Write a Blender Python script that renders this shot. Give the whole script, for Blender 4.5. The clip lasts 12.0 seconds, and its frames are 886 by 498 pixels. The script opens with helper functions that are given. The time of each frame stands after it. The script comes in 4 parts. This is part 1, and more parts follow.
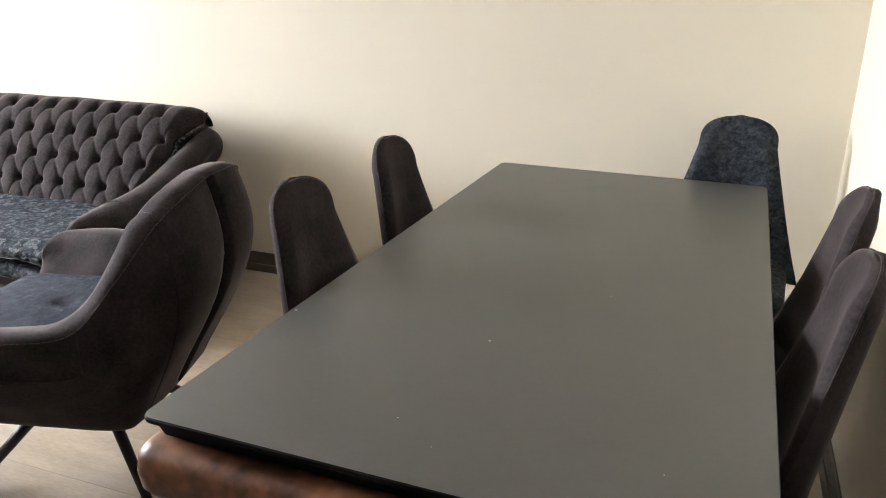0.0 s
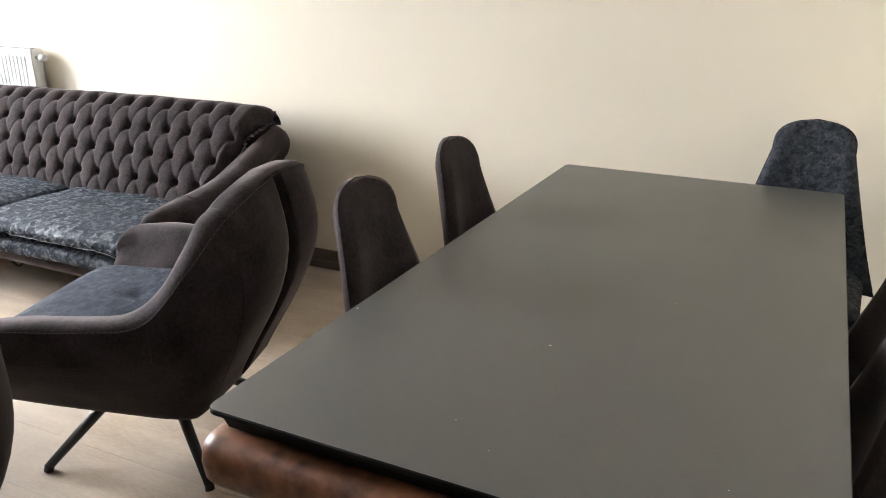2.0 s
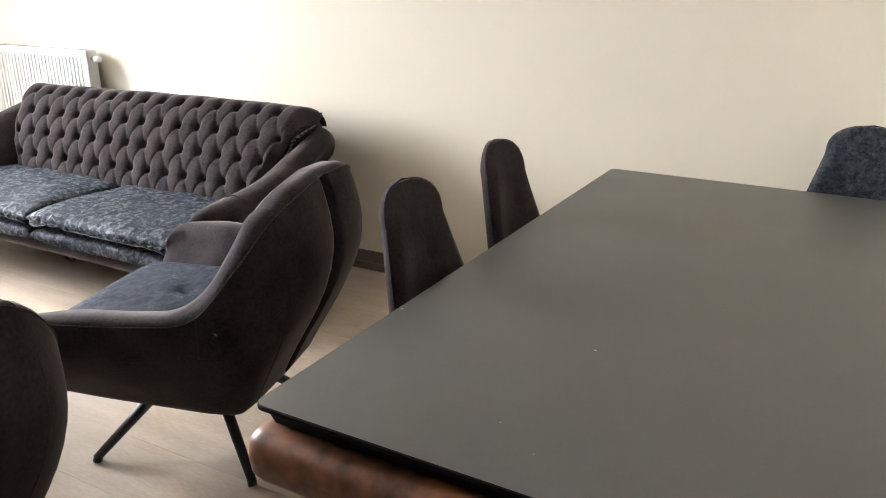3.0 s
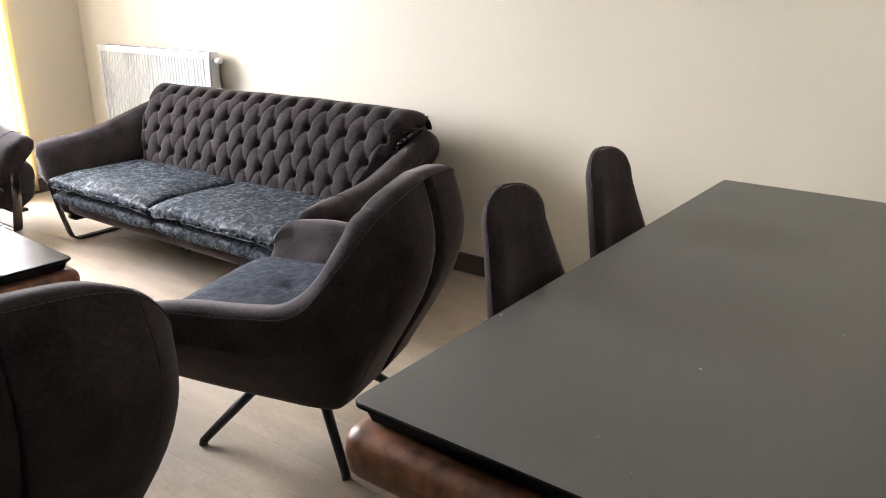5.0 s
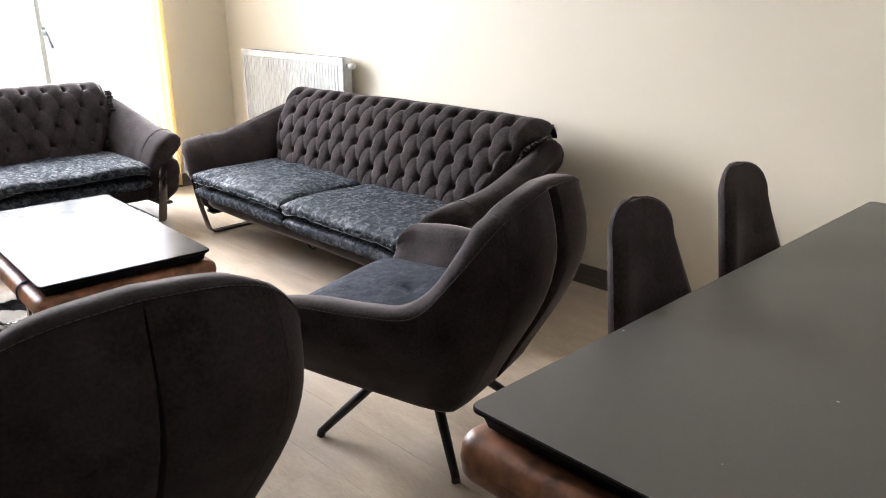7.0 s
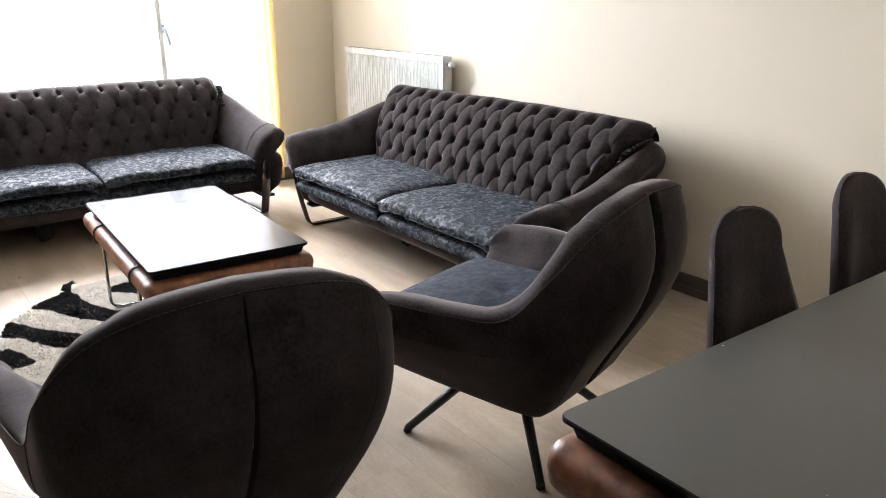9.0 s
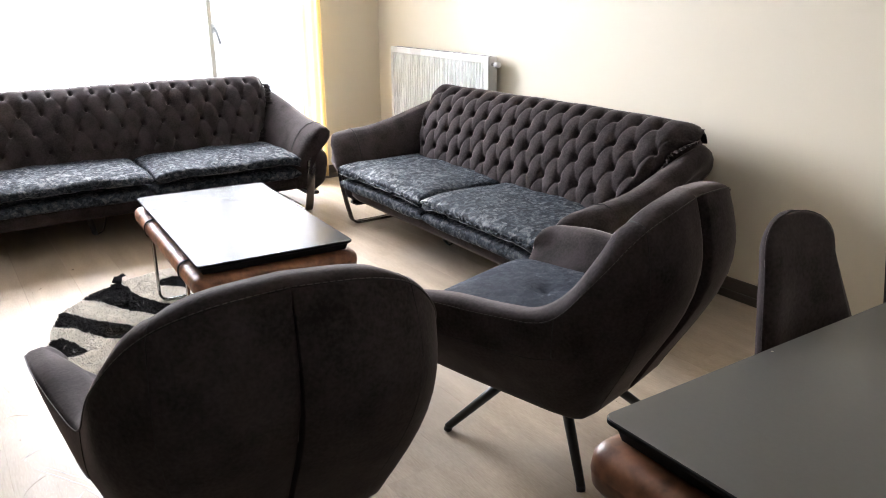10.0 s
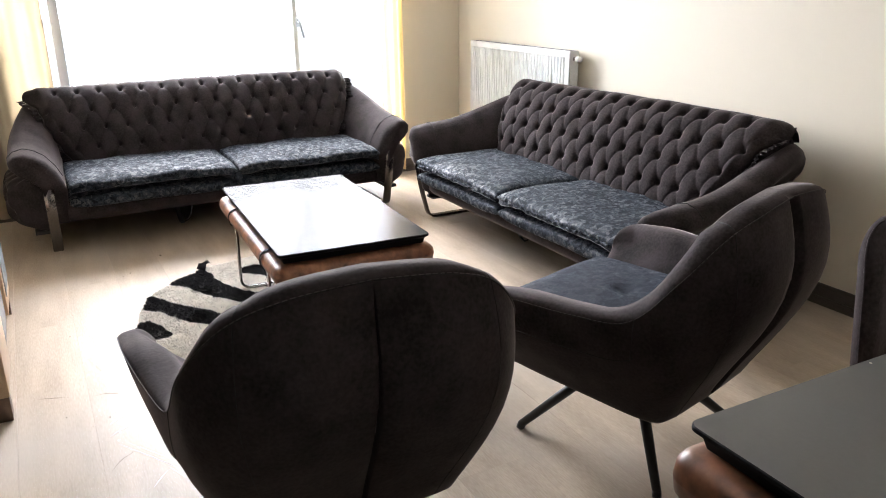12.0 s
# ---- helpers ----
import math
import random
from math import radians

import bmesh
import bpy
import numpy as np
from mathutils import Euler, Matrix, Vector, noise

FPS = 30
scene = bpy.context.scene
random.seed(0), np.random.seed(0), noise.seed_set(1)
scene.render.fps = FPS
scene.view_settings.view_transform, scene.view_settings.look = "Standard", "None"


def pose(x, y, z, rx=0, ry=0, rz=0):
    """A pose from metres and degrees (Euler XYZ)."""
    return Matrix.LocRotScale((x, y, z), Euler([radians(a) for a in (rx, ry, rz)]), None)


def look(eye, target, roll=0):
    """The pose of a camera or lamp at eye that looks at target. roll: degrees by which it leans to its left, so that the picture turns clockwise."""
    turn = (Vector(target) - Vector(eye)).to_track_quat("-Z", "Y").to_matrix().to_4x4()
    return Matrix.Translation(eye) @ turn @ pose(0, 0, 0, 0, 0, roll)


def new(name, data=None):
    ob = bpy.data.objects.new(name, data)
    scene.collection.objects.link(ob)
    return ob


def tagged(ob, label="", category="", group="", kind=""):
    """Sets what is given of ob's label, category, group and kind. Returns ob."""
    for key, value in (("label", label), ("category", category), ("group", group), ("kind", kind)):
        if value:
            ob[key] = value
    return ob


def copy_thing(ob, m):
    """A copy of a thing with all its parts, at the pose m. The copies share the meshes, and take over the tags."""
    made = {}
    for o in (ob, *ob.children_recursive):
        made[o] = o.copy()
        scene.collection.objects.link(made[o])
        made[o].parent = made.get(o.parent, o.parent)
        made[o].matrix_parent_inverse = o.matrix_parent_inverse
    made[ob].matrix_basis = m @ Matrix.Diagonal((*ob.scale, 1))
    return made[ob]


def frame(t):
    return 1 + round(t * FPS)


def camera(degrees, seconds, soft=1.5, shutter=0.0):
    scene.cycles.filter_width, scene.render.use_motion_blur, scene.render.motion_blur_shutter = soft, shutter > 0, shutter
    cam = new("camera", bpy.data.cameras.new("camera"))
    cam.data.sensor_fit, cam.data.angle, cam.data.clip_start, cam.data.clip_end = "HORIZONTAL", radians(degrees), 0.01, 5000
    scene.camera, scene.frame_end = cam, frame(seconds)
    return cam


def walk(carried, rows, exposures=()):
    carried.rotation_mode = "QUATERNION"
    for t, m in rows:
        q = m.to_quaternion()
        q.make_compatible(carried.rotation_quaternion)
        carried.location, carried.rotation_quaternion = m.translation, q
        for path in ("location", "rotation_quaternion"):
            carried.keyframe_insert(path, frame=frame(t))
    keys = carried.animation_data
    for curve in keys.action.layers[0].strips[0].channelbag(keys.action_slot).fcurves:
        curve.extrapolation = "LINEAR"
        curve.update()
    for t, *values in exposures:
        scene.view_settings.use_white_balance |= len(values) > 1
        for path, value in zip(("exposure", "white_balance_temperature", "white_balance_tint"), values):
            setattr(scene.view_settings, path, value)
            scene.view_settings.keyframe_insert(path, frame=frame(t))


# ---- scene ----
import itertools

EXPOSURES = ((0, -0.26, 6300, 13), (2.5, -0.26, 6250, 14), (5.0, -0.42, 6250, 15), (7.0, -0.51, 6230, 15), (12, -0.63, 6230, 15))
cam = camera(60.36, 12.0, soft=1.0)
# The camera and its walk: it stands by the table and turns to the left.
EYES = (
    (0, (0.6561, -3.0955, 1.4112), (-0.0012, -1.3277, 0.7454), 0.52),
    (0.5, (0.652, -3.0967, 1.4075), (-0.0322, -1.3389, 0.7426), 0.50),
    (1, (0.653, -3.0957, 1.4101), (-0.0672, -1.3535, 0.7422), 0.40),
    (1.5, (0.6548, -3.0942, 1.4101), (-0.1049, -1.3687, 0.7425), 0.33),
    (2, (0.6518, -3.0923, 1.4135), (-0.1517, -1.3867, 0.7461), 0.25),
    (2.5, (0.6439, -3.0988, 1.4101), (-0.1997, -1.4104, 0.7486), 0.32),
    (3, (0.6416, -3.1011, 1.4126), (-0.2548, -1.4396, 0.7521), 0.23),
    (5, (0.6338, -3.0997, 1.4142), (-0.4826, -1.5734, 0.763), 0.03),
    (5.5, (0.6331, -3.0985, 1.4159), (-0.5421, -1.6148, 0.7697), 0.01),
    (6, (0.6307, -3.1059, 1.4187), (-0.6058, -1.6707, 0.7775), -0.00),
    (6.5, (0.6297, -3.11, 1.4184), (-0.6643, -1.7243, 0.7817), 0.01),
    (7, (0.6254, -3.1151, 1.4199), (-0.7234, -1.7822, 0.7842), -0.00),
    (9, (0.6155, -3.1103, 1.4254), (-0.8911, -1.9611, 0.7854), -0.06),
    (9.5, (0.6114, -3.1197, 1.4267), (-0.9225, -2.0077, 0.7859), -0.02),
    (10, (0.614, -3.1233, 1.4251), (-0.954, -2.0596, 0.785), -0.07),
    (10.5, (0.6091, -3.1236, 1.4251), (-0.9867, -2.1033, 0.7829), -0.12),
    (11, (0.6059, -3.1226, 1.425), (-1.0173, -2.1489, 0.7792), -0.18),
    (11.5, (0.5985, -3.1286, 1.4272), (-1.0453, -2.1934, 0.7766), -0.24),
    (12, (0.5973, -3.1347, 1.4252), (-1.0651, -2.2349, 0.7721), -0.38),
)
walk(cam, [(t, look(eye, target, roll)) for t, eye, target, roll in EYES], EXPOSURES)

# World, daylight through the window, exposure.
world = bpy.data.worlds.new("world")
scene.world = world
world.use_nodes = True
wn = world.node_tree
sky = wn.nodes.new("ShaderNodeTexSky")
sky.sky_type, sky.sun_disc = "NISHITA", False
sky.sun_elevation, sky.sun_rotation = radians(35), radians(60)
wn.nodes["Background"].inputs["Strength"].default_value = 0.12
wn.links.new(sky.outputs[0], wn.nodes["Background"].inputs["Color"])

XW, XR, YS, ZC = -4.902, 1.075, -3.80, 2.74   # window wall, right wall, wall behind the camera, ceiling
XH, YE = 3.6, -1.95   # the hall's far wall, and the end of the wall beside the table
WY0, WY1, WZ0, WZ1 = -3.24, -0.50, 0.12, 2.56  # the window's opening


def daylight():
    """The sky's light, from beyond the window."""
    lamp = bpy.data.lights.new("window_daylight", "AREA")
    lamp.shape, lamp.size, lamp.size_y = "RECTANGLE", 5.8, 6.2
    lamp.energy, lamp.color = 6900, (0.96, 0.985, 1.0)
    ob = new("window_daylight", lamp)
    ob.matrix_world = look((XW - 4.4, -1.6, 4.2), (0, -1.6, 4.2))


def backdrop():
    """The over-bright sky outside the window."""
    m = bpy.data.materials.new("bright_sky")
    m.use_nodes = True
    t = m.node_tree
    e = t.nodes.new("ShaderNodeEmission")
    e.inputs["Color"].default_value, e.inputs["Strength"].default_value = (0.93, 0.97, 1.0, 1), SKY_GLOW
    t.links.new(e.outputs[0], t.nodes["Material Output"].inputs["Surface"])
    bm = bmesh.new()
    bm.faces.new([bm.verts.new((-9.5, y, z)) for y, z in ((-14, -3), (10, -3), (10, 9), (-14, 9))])
    me = bpy.data.meshes.new("backdrop")
    bm.to_mesh(me)
    bm.free()
    me.materials.append(m)
    tagged(new("backdrop", me), "plain bright overcast sky outside the window", "sky", kind="structure")


SKY_GLOW = 3.0
daylight()
backdrop()

# Materials.
def material(name, base, rough=0.6, metal=0.0, spread=0.12, scale=6.0, fine=60.0, bump=0.1, dist=0.004, tint=None, sheen=0.0,
             spec=0.5, detail=6.0, stretch=(1, 1, 1), coat=0.0, rough_spread=0.08):
    """A surface with variation at two scales: slow stains and fine grain, with a little relief."""
    m = bpy.data.materials.new(name)
    m.use_nodes = True
    t = m.node_tree
    b = t.nodes["Principled BSDF"]
    co = t.nodes.new("ShaderNodeTexCoord")
    mp = t.nodes.new("ShaderNodeMapping")
    mp.inputs["Scale"].default_value = stretch
    t.links.new(co.outputs["Object"], mp.inputs["Vector"])
    big, small = t.nodes.new("ShaderNodeTexNoise"), t.nodes.new("ShaderNodeTexNoise")
    for n, s in ((big, scale), (small, fine)):
        n.inputs["Scale"].default_value, n.inputs["Detail"].default_value = s, detail
        t.links.new(mp.outputs[0], n.inputs["Vector"])
    mix = t.nodes.new("ShaderNodeMix")
    mix.data_type = "FLOAT"
    mix.inputs[0].default_value = 0.4
    t.links.new(big.outputs[0], mix.inputs[2])
    t.links.new(small.outputs[0], mix.inputs[3])
    ramp = t.nodes.new("ShaderNodeValToRGB")
    dark = [c * (1 - spread) for c in base]
    light = [min(1, c * (1 + spread)) for c in (tint or base)]
    ramp.color_ramp.elements[0].position, ramp.color_ramp.elements[1].position = 0.35, 0.65
    ramp.color_ramp.elements[0].color, ramp.color_ramp.elements[1].color = (*dark, 1), (*light, 1)
    t.links.new(mix.outputs[0], ramp.inputs[0])
    t.links.new(ramp.outputs[0], b.inputs["Base Color"])
    rr = t.nodes.new("ShaderNodeMapRange")
    rr.inputs["To Min"].default_value, rr.inputs["To Max"].default_value = max(0.02, rough - rough_spread), min(1, rough + rough_spread)
    t.links.new(big.outputs[0], rr.inputs["Value"])
    t.links.new(rr.outputs[0], b.inputs["Roughness"])
    b.inputs["Metallic"].default_value = metal
    b.inputs["Specular IOR Level"].default_value = spec
    b.inputs["Coat Weight"].default_value = coat
    if sheen:
        b.inputs["Sheen Weight"].default_value, b.inputs["Sheen Roughness"].default_value = sheen, 0.32
        b.inputs["Sheen Tint"].default_value = (0.69, 0.60, 0.58, 1)
    if bump:
        bp = t.nodes.new("ShaderNodeBump")
        bp.inputs["Strength"].default_value, bp.inputs["Distance"].default_value = bump, dist
        t.links.new(small.outputs[0], bp.inputs["Height"])
        t.links.new(bp.outputs[0], b.inputs["Normal"])
    return m


WALL = material("cream_wall_paint", (0.735, 0.675, 0.552), rough=0.55, spread=0.02, scale=1.3, fine=180, bump=0.06, dist=0.001)
# Unseen hall walls, dark so that little light bounces onto the chair backs.
HALLDARK = material("hall_dark_for_bounce", (0.15, 0.137, 0.12), rough=0.6, spread=0.03, scale=1.3, fine=180, bump=0.06, dist=0.001)
CEIL = material("ceiling_paint", (0.88, 0.865, 0.835), rough=0.8, spread=0.02, scale=2, fine=150, bump=0.05, dist=0.001)
SKIRT = material("grey_brown_skirting", (0.092, 0.074, 0.060), rough=0.45, spread=0.25, scale=5, fine=40, bump=0.08, dist=0.001, stretch=(1, 1, 12))
SUEDE = material("brown_grey_suede", (0.0345, 0.0282, 0.0292), rough=0.92, spread=0.5, scale=9, fine=110, bump=0.4, dist=0.0015, sheen=0.32, spec=0.04)
BLACKTOP = material("black_satin_top", (0.048, 0.0485, 0.0455), rough=0.40, spec=1.0, spread=0.12, scale=3, fine=120, bump=0.0, rough_spread=0.09)
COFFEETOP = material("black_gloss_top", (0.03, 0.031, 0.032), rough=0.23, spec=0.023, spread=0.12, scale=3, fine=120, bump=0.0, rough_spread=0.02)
BLACKEDGE = material("black_lacquer_edge", (0.004, 0.004, 0.0045), rough=0.6, spec=0.12, spread=0.2, bump=0.02)
LEATHER = material("brown_leather", (0.105, 0.036, 0.016), rough=0.40, spread=0.6, scale=8, fine=36, bump=0.12, dist=0.0015, tint=(0.215, 0.090, 0.043))
CHROME = material("brushed_chrome", (0.55, 0.54, 0.52), rough=0.18, metal=1.0, spread=0.05, bump=0.02)
BLACKMETAL = material("black_powder_metal", (0.018, 0.018, 0.018), rough=0.42, spread=0.2, bump=0.05, dist=0.0005)
RADWHITE = material("white_enamel", (0.70, 0.70, 0.69), rough=0.28, spread=0.02, bump=0.02, dist=0.0005)
PVC = material("white_window_plastic", (0.56, 0.59, 0.61), rough=0.35, spread=0.02, bump=0.0)


def glass(name):
    m = bpy.data.materials.new(name)
    m.use_nodes = True
    b = m.node_tree.nodes["Principled BSDF"]
    b.inputs["Transmission Weight"].default_value, b.inputs["Roughness"].default_value, b.inputs["IOR"].default_value = 1.0, 0.0, 1.45
    return m


GLASS = glass("window_glass")


def damask(name, dark, mid, light, scale=24.0, spec=0.2, gain=1.0, facet=0.26):
    """Woven jacquard with a broken leaf figure; the pale threads are silkier."""
    m = bpy.data.materials.new(name)
    m.use_nodes = True
    t = m.node_tree
    b = t.nodes["Principled BSDF"]
    co = t.nodes.new("ShaderNodeTexCoord")
    bendy, leaf, fleck, weave = (t.nodes.new("ShaderNodeTexNoise") for _ in range(4))
    for n, s, d, w in ((bendy, scale * 0.9, 2.0, 0.0), (leaf, scale * 1.5, 4.0, 1.5), (fleck, scale * 3.4, 3.0, 2.2), (weave, 420.0, 2.0, 0.0)):
        n.inputs["Scale"].default_value, n.inputs["Detail"].default_value, n.inputs["Distortion"].default_value = s, d, w
        t.links.new(co.outputs["Object"], n.inputs["Vector"])
    # leaves: cells of bent space, each with a tone of its own
    move = t.nodes.new("ShaderNodeMix")
    move.data_type, move.blend_type = "RGBA", "LINEAR_LIGHT"
    move.inputs["Factor"].default_value = 0.035
    t.links.new(co.outputs["Object"], move.inputs["A"])
    t.links.new(bendy.outputs["Color"], move.inputs["B"])
    cell = t.nodes.new("ShaderNodeTexVoronoi")
    cell.inputs["Scale"].default_value = scale * 3.4
    t.links.new(move.outputs["Result"], cell.inputs["Vector"])
    tone = t.nodes.new("ShaderNodeSeparateColor")
    t.links.new(cell.outputs["Color"], tone.inputs[0])
    mix, mix2 = t.nodes.new("ShaderNodeMix"), t.nodes.new("ShaderNodeMix")
    mix.data_type = mix2.data_type = "FLOAT"
    mix.inputs[0].default_value, mix2.inputs[0].default_value = 0.45, facet
    t.links.new(leaf.outputs[0], mix.inputs[2])
    t.links.new(fleck.outputs[0], mix.inputs[3])
    t.links.new(mix.outputs[0], mix2.inputs[2])
    t.links.new(tone.outputs[0], mix2.inputs[3])
    ramp = t.nodes.new("ShaderNodeValToRGB")
    els = ramp.color_ramp.elements
    els[0].position, els[0].color = 0.385, (*dark, 1)
    els[1].position, els[1].color = 0.625, (*light, 1)
    for at, c in ((0.415, [0.7 * q for q in mid]), (0.485, mid), (0.505, [(1 + 0.7 * gain) * q for q in mid]), (0.565, [mid[0] * (1 + 1.2 * gain), mid[1] * (1 + gain), mid[2] * (1 + 0.75 * gain)]), (0.585, [0.75 * q for q in light])):
        els.new(at).color = (*c, 1)
    t.links.new(mix2.outputs[0], ramp.inputs[0])
    t.links.new(ramp.outputs[0], b.inputs["Base Color"])
    rr = t.nodes.new("ShaderNodeMapRange")
    rr.inputs["From Min"].default_value, rr.inputs["From Max"].default_value = 0.45, 0.62
    rr.inputs["To Min"].default_value, rr.inputs["To Max"].default_value = 0.8, 0.40
    t.links.new(mix2.outputs[0], rr.inputs["Value"])
    t.links.new(rr.outputs[0], b.inputs["Roughness"])
    b.inputs["Specular IOR Level"].default_value = spec
    add = t.nodes.new("ShaderNodeMath")
    add.operation = "MULTIPLY_ADD"
    add.inputs[1].default_value = 0.25
    t.links.new(weave.outputs[0], add.inputs[0])
    t.links.new(mix2.outputs[0], add.inputs[2])
    bp = t.nodes.new("ShaderNodeBump")
    bp.inputs["Strength"].default_value, bp.inputs["Distance"].default_value = 0.5, 0.004
    t.links.new(add.outputs[0], bp.inputs["Height"])
    t.links.new(bp.outputs[0], b.inputs["Normal"])
    return m


DAMASK = damask("blue_grey_jacquard", (0.0055, 0.0075, 0.0120), (0.0175, 0.0228, 0.0315), (0.074, 0.080, 0.089), 16.0, 0.12, 0.75, 0.22)
SEATVELVET = damask("blue_velvet_figured", (0.029, 0.0335, 0.045), (0.033, 0.0380, 0.0510), (0.038, 0.044, 0.058), 10.0, 0.05, 0.05, 0.08)
CHAIRDAMASK = damask("dark_figured_chair_cloth", (0.009, 0.0105, 0.014), (0.021, 0.0245, 0.031), (0.048, 0.054, 0.064), 20.0, 0.12, 0.35, 0.14)
PIPING = material("grey_piping", (0.09, 0.094, 0.10), rough=0.5, spread=0.2, fine=200, bump=0.1)
STITCH = material("pale_stitches", (0.085, 0.072, 0.068), rough=0.8, spread=0.3, fine=300, bump=0.1)
THREAD = material("seam_thread", (0.009, 0.0075, 0.008), rough=0.8, spread=0.3, fine=300, bump=0.1)

# Small mesh tools.
def part(name, bm, mat, parent=None, label="", smooth=True):
    me = bpy.data.meshes.new(name)
    bm.normal_update()
    bm.to_mesh(me)
    bm.free()
    for m in (mat if isinstance(mat, (list, tuple)) else (mat,)):
        me.materials.append(m)
    if smooth:
        me.shade_smooth()
    ob = new(name, me)
    ob.parent = parent
    if label:
        ob["label"] = label
    return ob


def sharp(ob, angle=35):
    ob.data.set_sharp_from_angle(angle=radians(angle))
    return ob


def thing(name, m, label, category, group="", kind=""):
    ob = new(name)
    ob.matrix_basis = m
    return tagged(ob, label, category, group, kind)


def box(bm, x0, x1, y0, y1, z0, z1, bevel=0.0, seg=2):
    r = bmesh.ops.create_cube(bm, size=1.0)
    bmesh.ops.transform(bm, verts=r["verts"], matrix=Matrix.LocRotScale(((x0 + x1) / 2, (y0 + y1) / 2, (z0 + z1) / 2), None, (x1 - x0, y1 - y0, z1 - z0)))
    if bevel:
        bmesh.ops.bevel(bm, geom=list({e for v in r["verts"] for e in v.link_edges}), offset=bevel, segments=seg, affect="EDGES", profile=0.6)
    return bm


def boxed(*a, **k):
    return box(bmesh.new(), *a, **k)


def loft(rings, caps=True, closed=True):
    """A skin over rings of as many points each."""
    bm = bmesh.new()
    vs = [[bm.verts.new(p) for p in ring] for ring in rings]
    n = len(rings[0])
    for a, b in zip(vs, vs[1:]):
        for i in range(n if closed else n - 1):
            j = (i + 1) % n
            bm.faces.new((a[i], a[j], b[j], b[i]))
    if caps:
        bm.faces.new(vs[0][::-1])
        bm.faces.new(vs[-1])
    bmesh.ops.recalc_face_normals(bm, faces=bm.faces)
    return bm


def tube(path, radius, sides=12, flat=None, up=(0, 0, 1)):
    """A bar along a path; flat=(half width, half thickness) gives a flat bar with its width along up x way."""
    pts = [Vector(p) for p in path]
    rings = []
    for i, p in enumerate(pts):
        way = (pts[min(i + 1, len(pts) - 1)] - pts[max(i - 1, 0)]).normalized()
        side = way.cross(Vector(up))
        if side.length < 1e-3:
            side = way.cross(Vector((1, 0, 0)))
        side.normalize()
        nrm = side.cross(way).normalized()
        r = radius[i] if isinstance(radius, (list, tuple)) else radius
        if flat:
            a, b, c = flat[0], flat[1], min(flat) * 0.4
            prof = [(a, b - c), (a - c, b), (c - a, b), (-a, b - c), (-a, c - b), (c - a, -b), (a - c, -b), (a, c - b)]
            rings.append([p + side * u + nrm * v for u, v in prof])
        else:
            rings.append([p + (side * math.cos(t) + nrm * math.sin(t)) * r for t in (2 * math.pi * k / sides for k in range(sides))])
    return loft(rings)


def stitched(path, radius, stitch=0.010, gap=0.005):
    """A row of single stitches along a path, in one mesh."""
    pts = [Vector(p) for p in path]
    bm = bmesh.new()
    at = list(np.cumsum([0.0] + [(b - a).length for a, b in zip(pts, pts[1:])]))

    def point(s):
        return Vector([float(np.interp(s, at, [p[i] for p in pts])) for i in range(3)])
    s = 0.0
    while s + stitch < at[-1]:
        a, b = point(s), point(s + stitch)
        way = (b - a).normalized()
        side = way.cross(Vector((0.3, 0.2, 1.0))).normalized() * radius
        up = side.cross(way)
        rings = [[bm.verts.new(p + q) for q in (side, up, -side, -up)] for p in (a, b)]
        for i in range(4):
            bm.faces.new((rings[0][i], rings[0][(i + 1) % 4], rings[1][(i + 1) % 4], rings[1][i]))
        s += stitch + gap
    bmesh.ops.recalc_face_normals(bm, faces=bm.faces)
    return bm


def bend(points, radius=0.03, seg=5):
    """The path through the points with its corners rounded."""
    pts = [Vector(p) for p in points]
    out = [pts[0]]
    for a, b, c in zip(pts, pts[1:], pts[2:]):
        r = min(radius, (a - b).length / 2, (c - b).length / 2)
        p, q = b + (a - b).normalized() * r, b + (c - b).normalized() * r
        for i in range(seg + 1):
            t = i / seg
            out.append(p * (1 - t) ** 2 + b * 2 * t * (1 - t) + q * t * t)
    return out + [pts[-1]]


def rounded(w, d, r, n=6):
    """The outline of a rounded rectangle, centred."""
    out = []
    for cx, cy, a in ((w / 2 - r, d / 2 - r, 0), (r - w / 2, d / 2 - r, 90), (r - w / 2, r - d / 2, 180), (w / 2 - r, r - d / 2, 270)):
        out += [(cx + r * math.cos(radians(a + 90 * k / n)), cy + r * math.sin(radians(a + 90 * k / n))) for k in range(n + 1)]
    return out


def smoothstep(a, b, x):
    t = max(0.0, min(1.0, (x - a) / (b - a)))
    return t * t * (3 - 2 * t)

# The room.
def structure(name, bm, mat, label, category, smooth=False):
    ob = part(name, bm, mat, None, smooth=smooth)
    return tagged(ob, label, category, kind="structure")


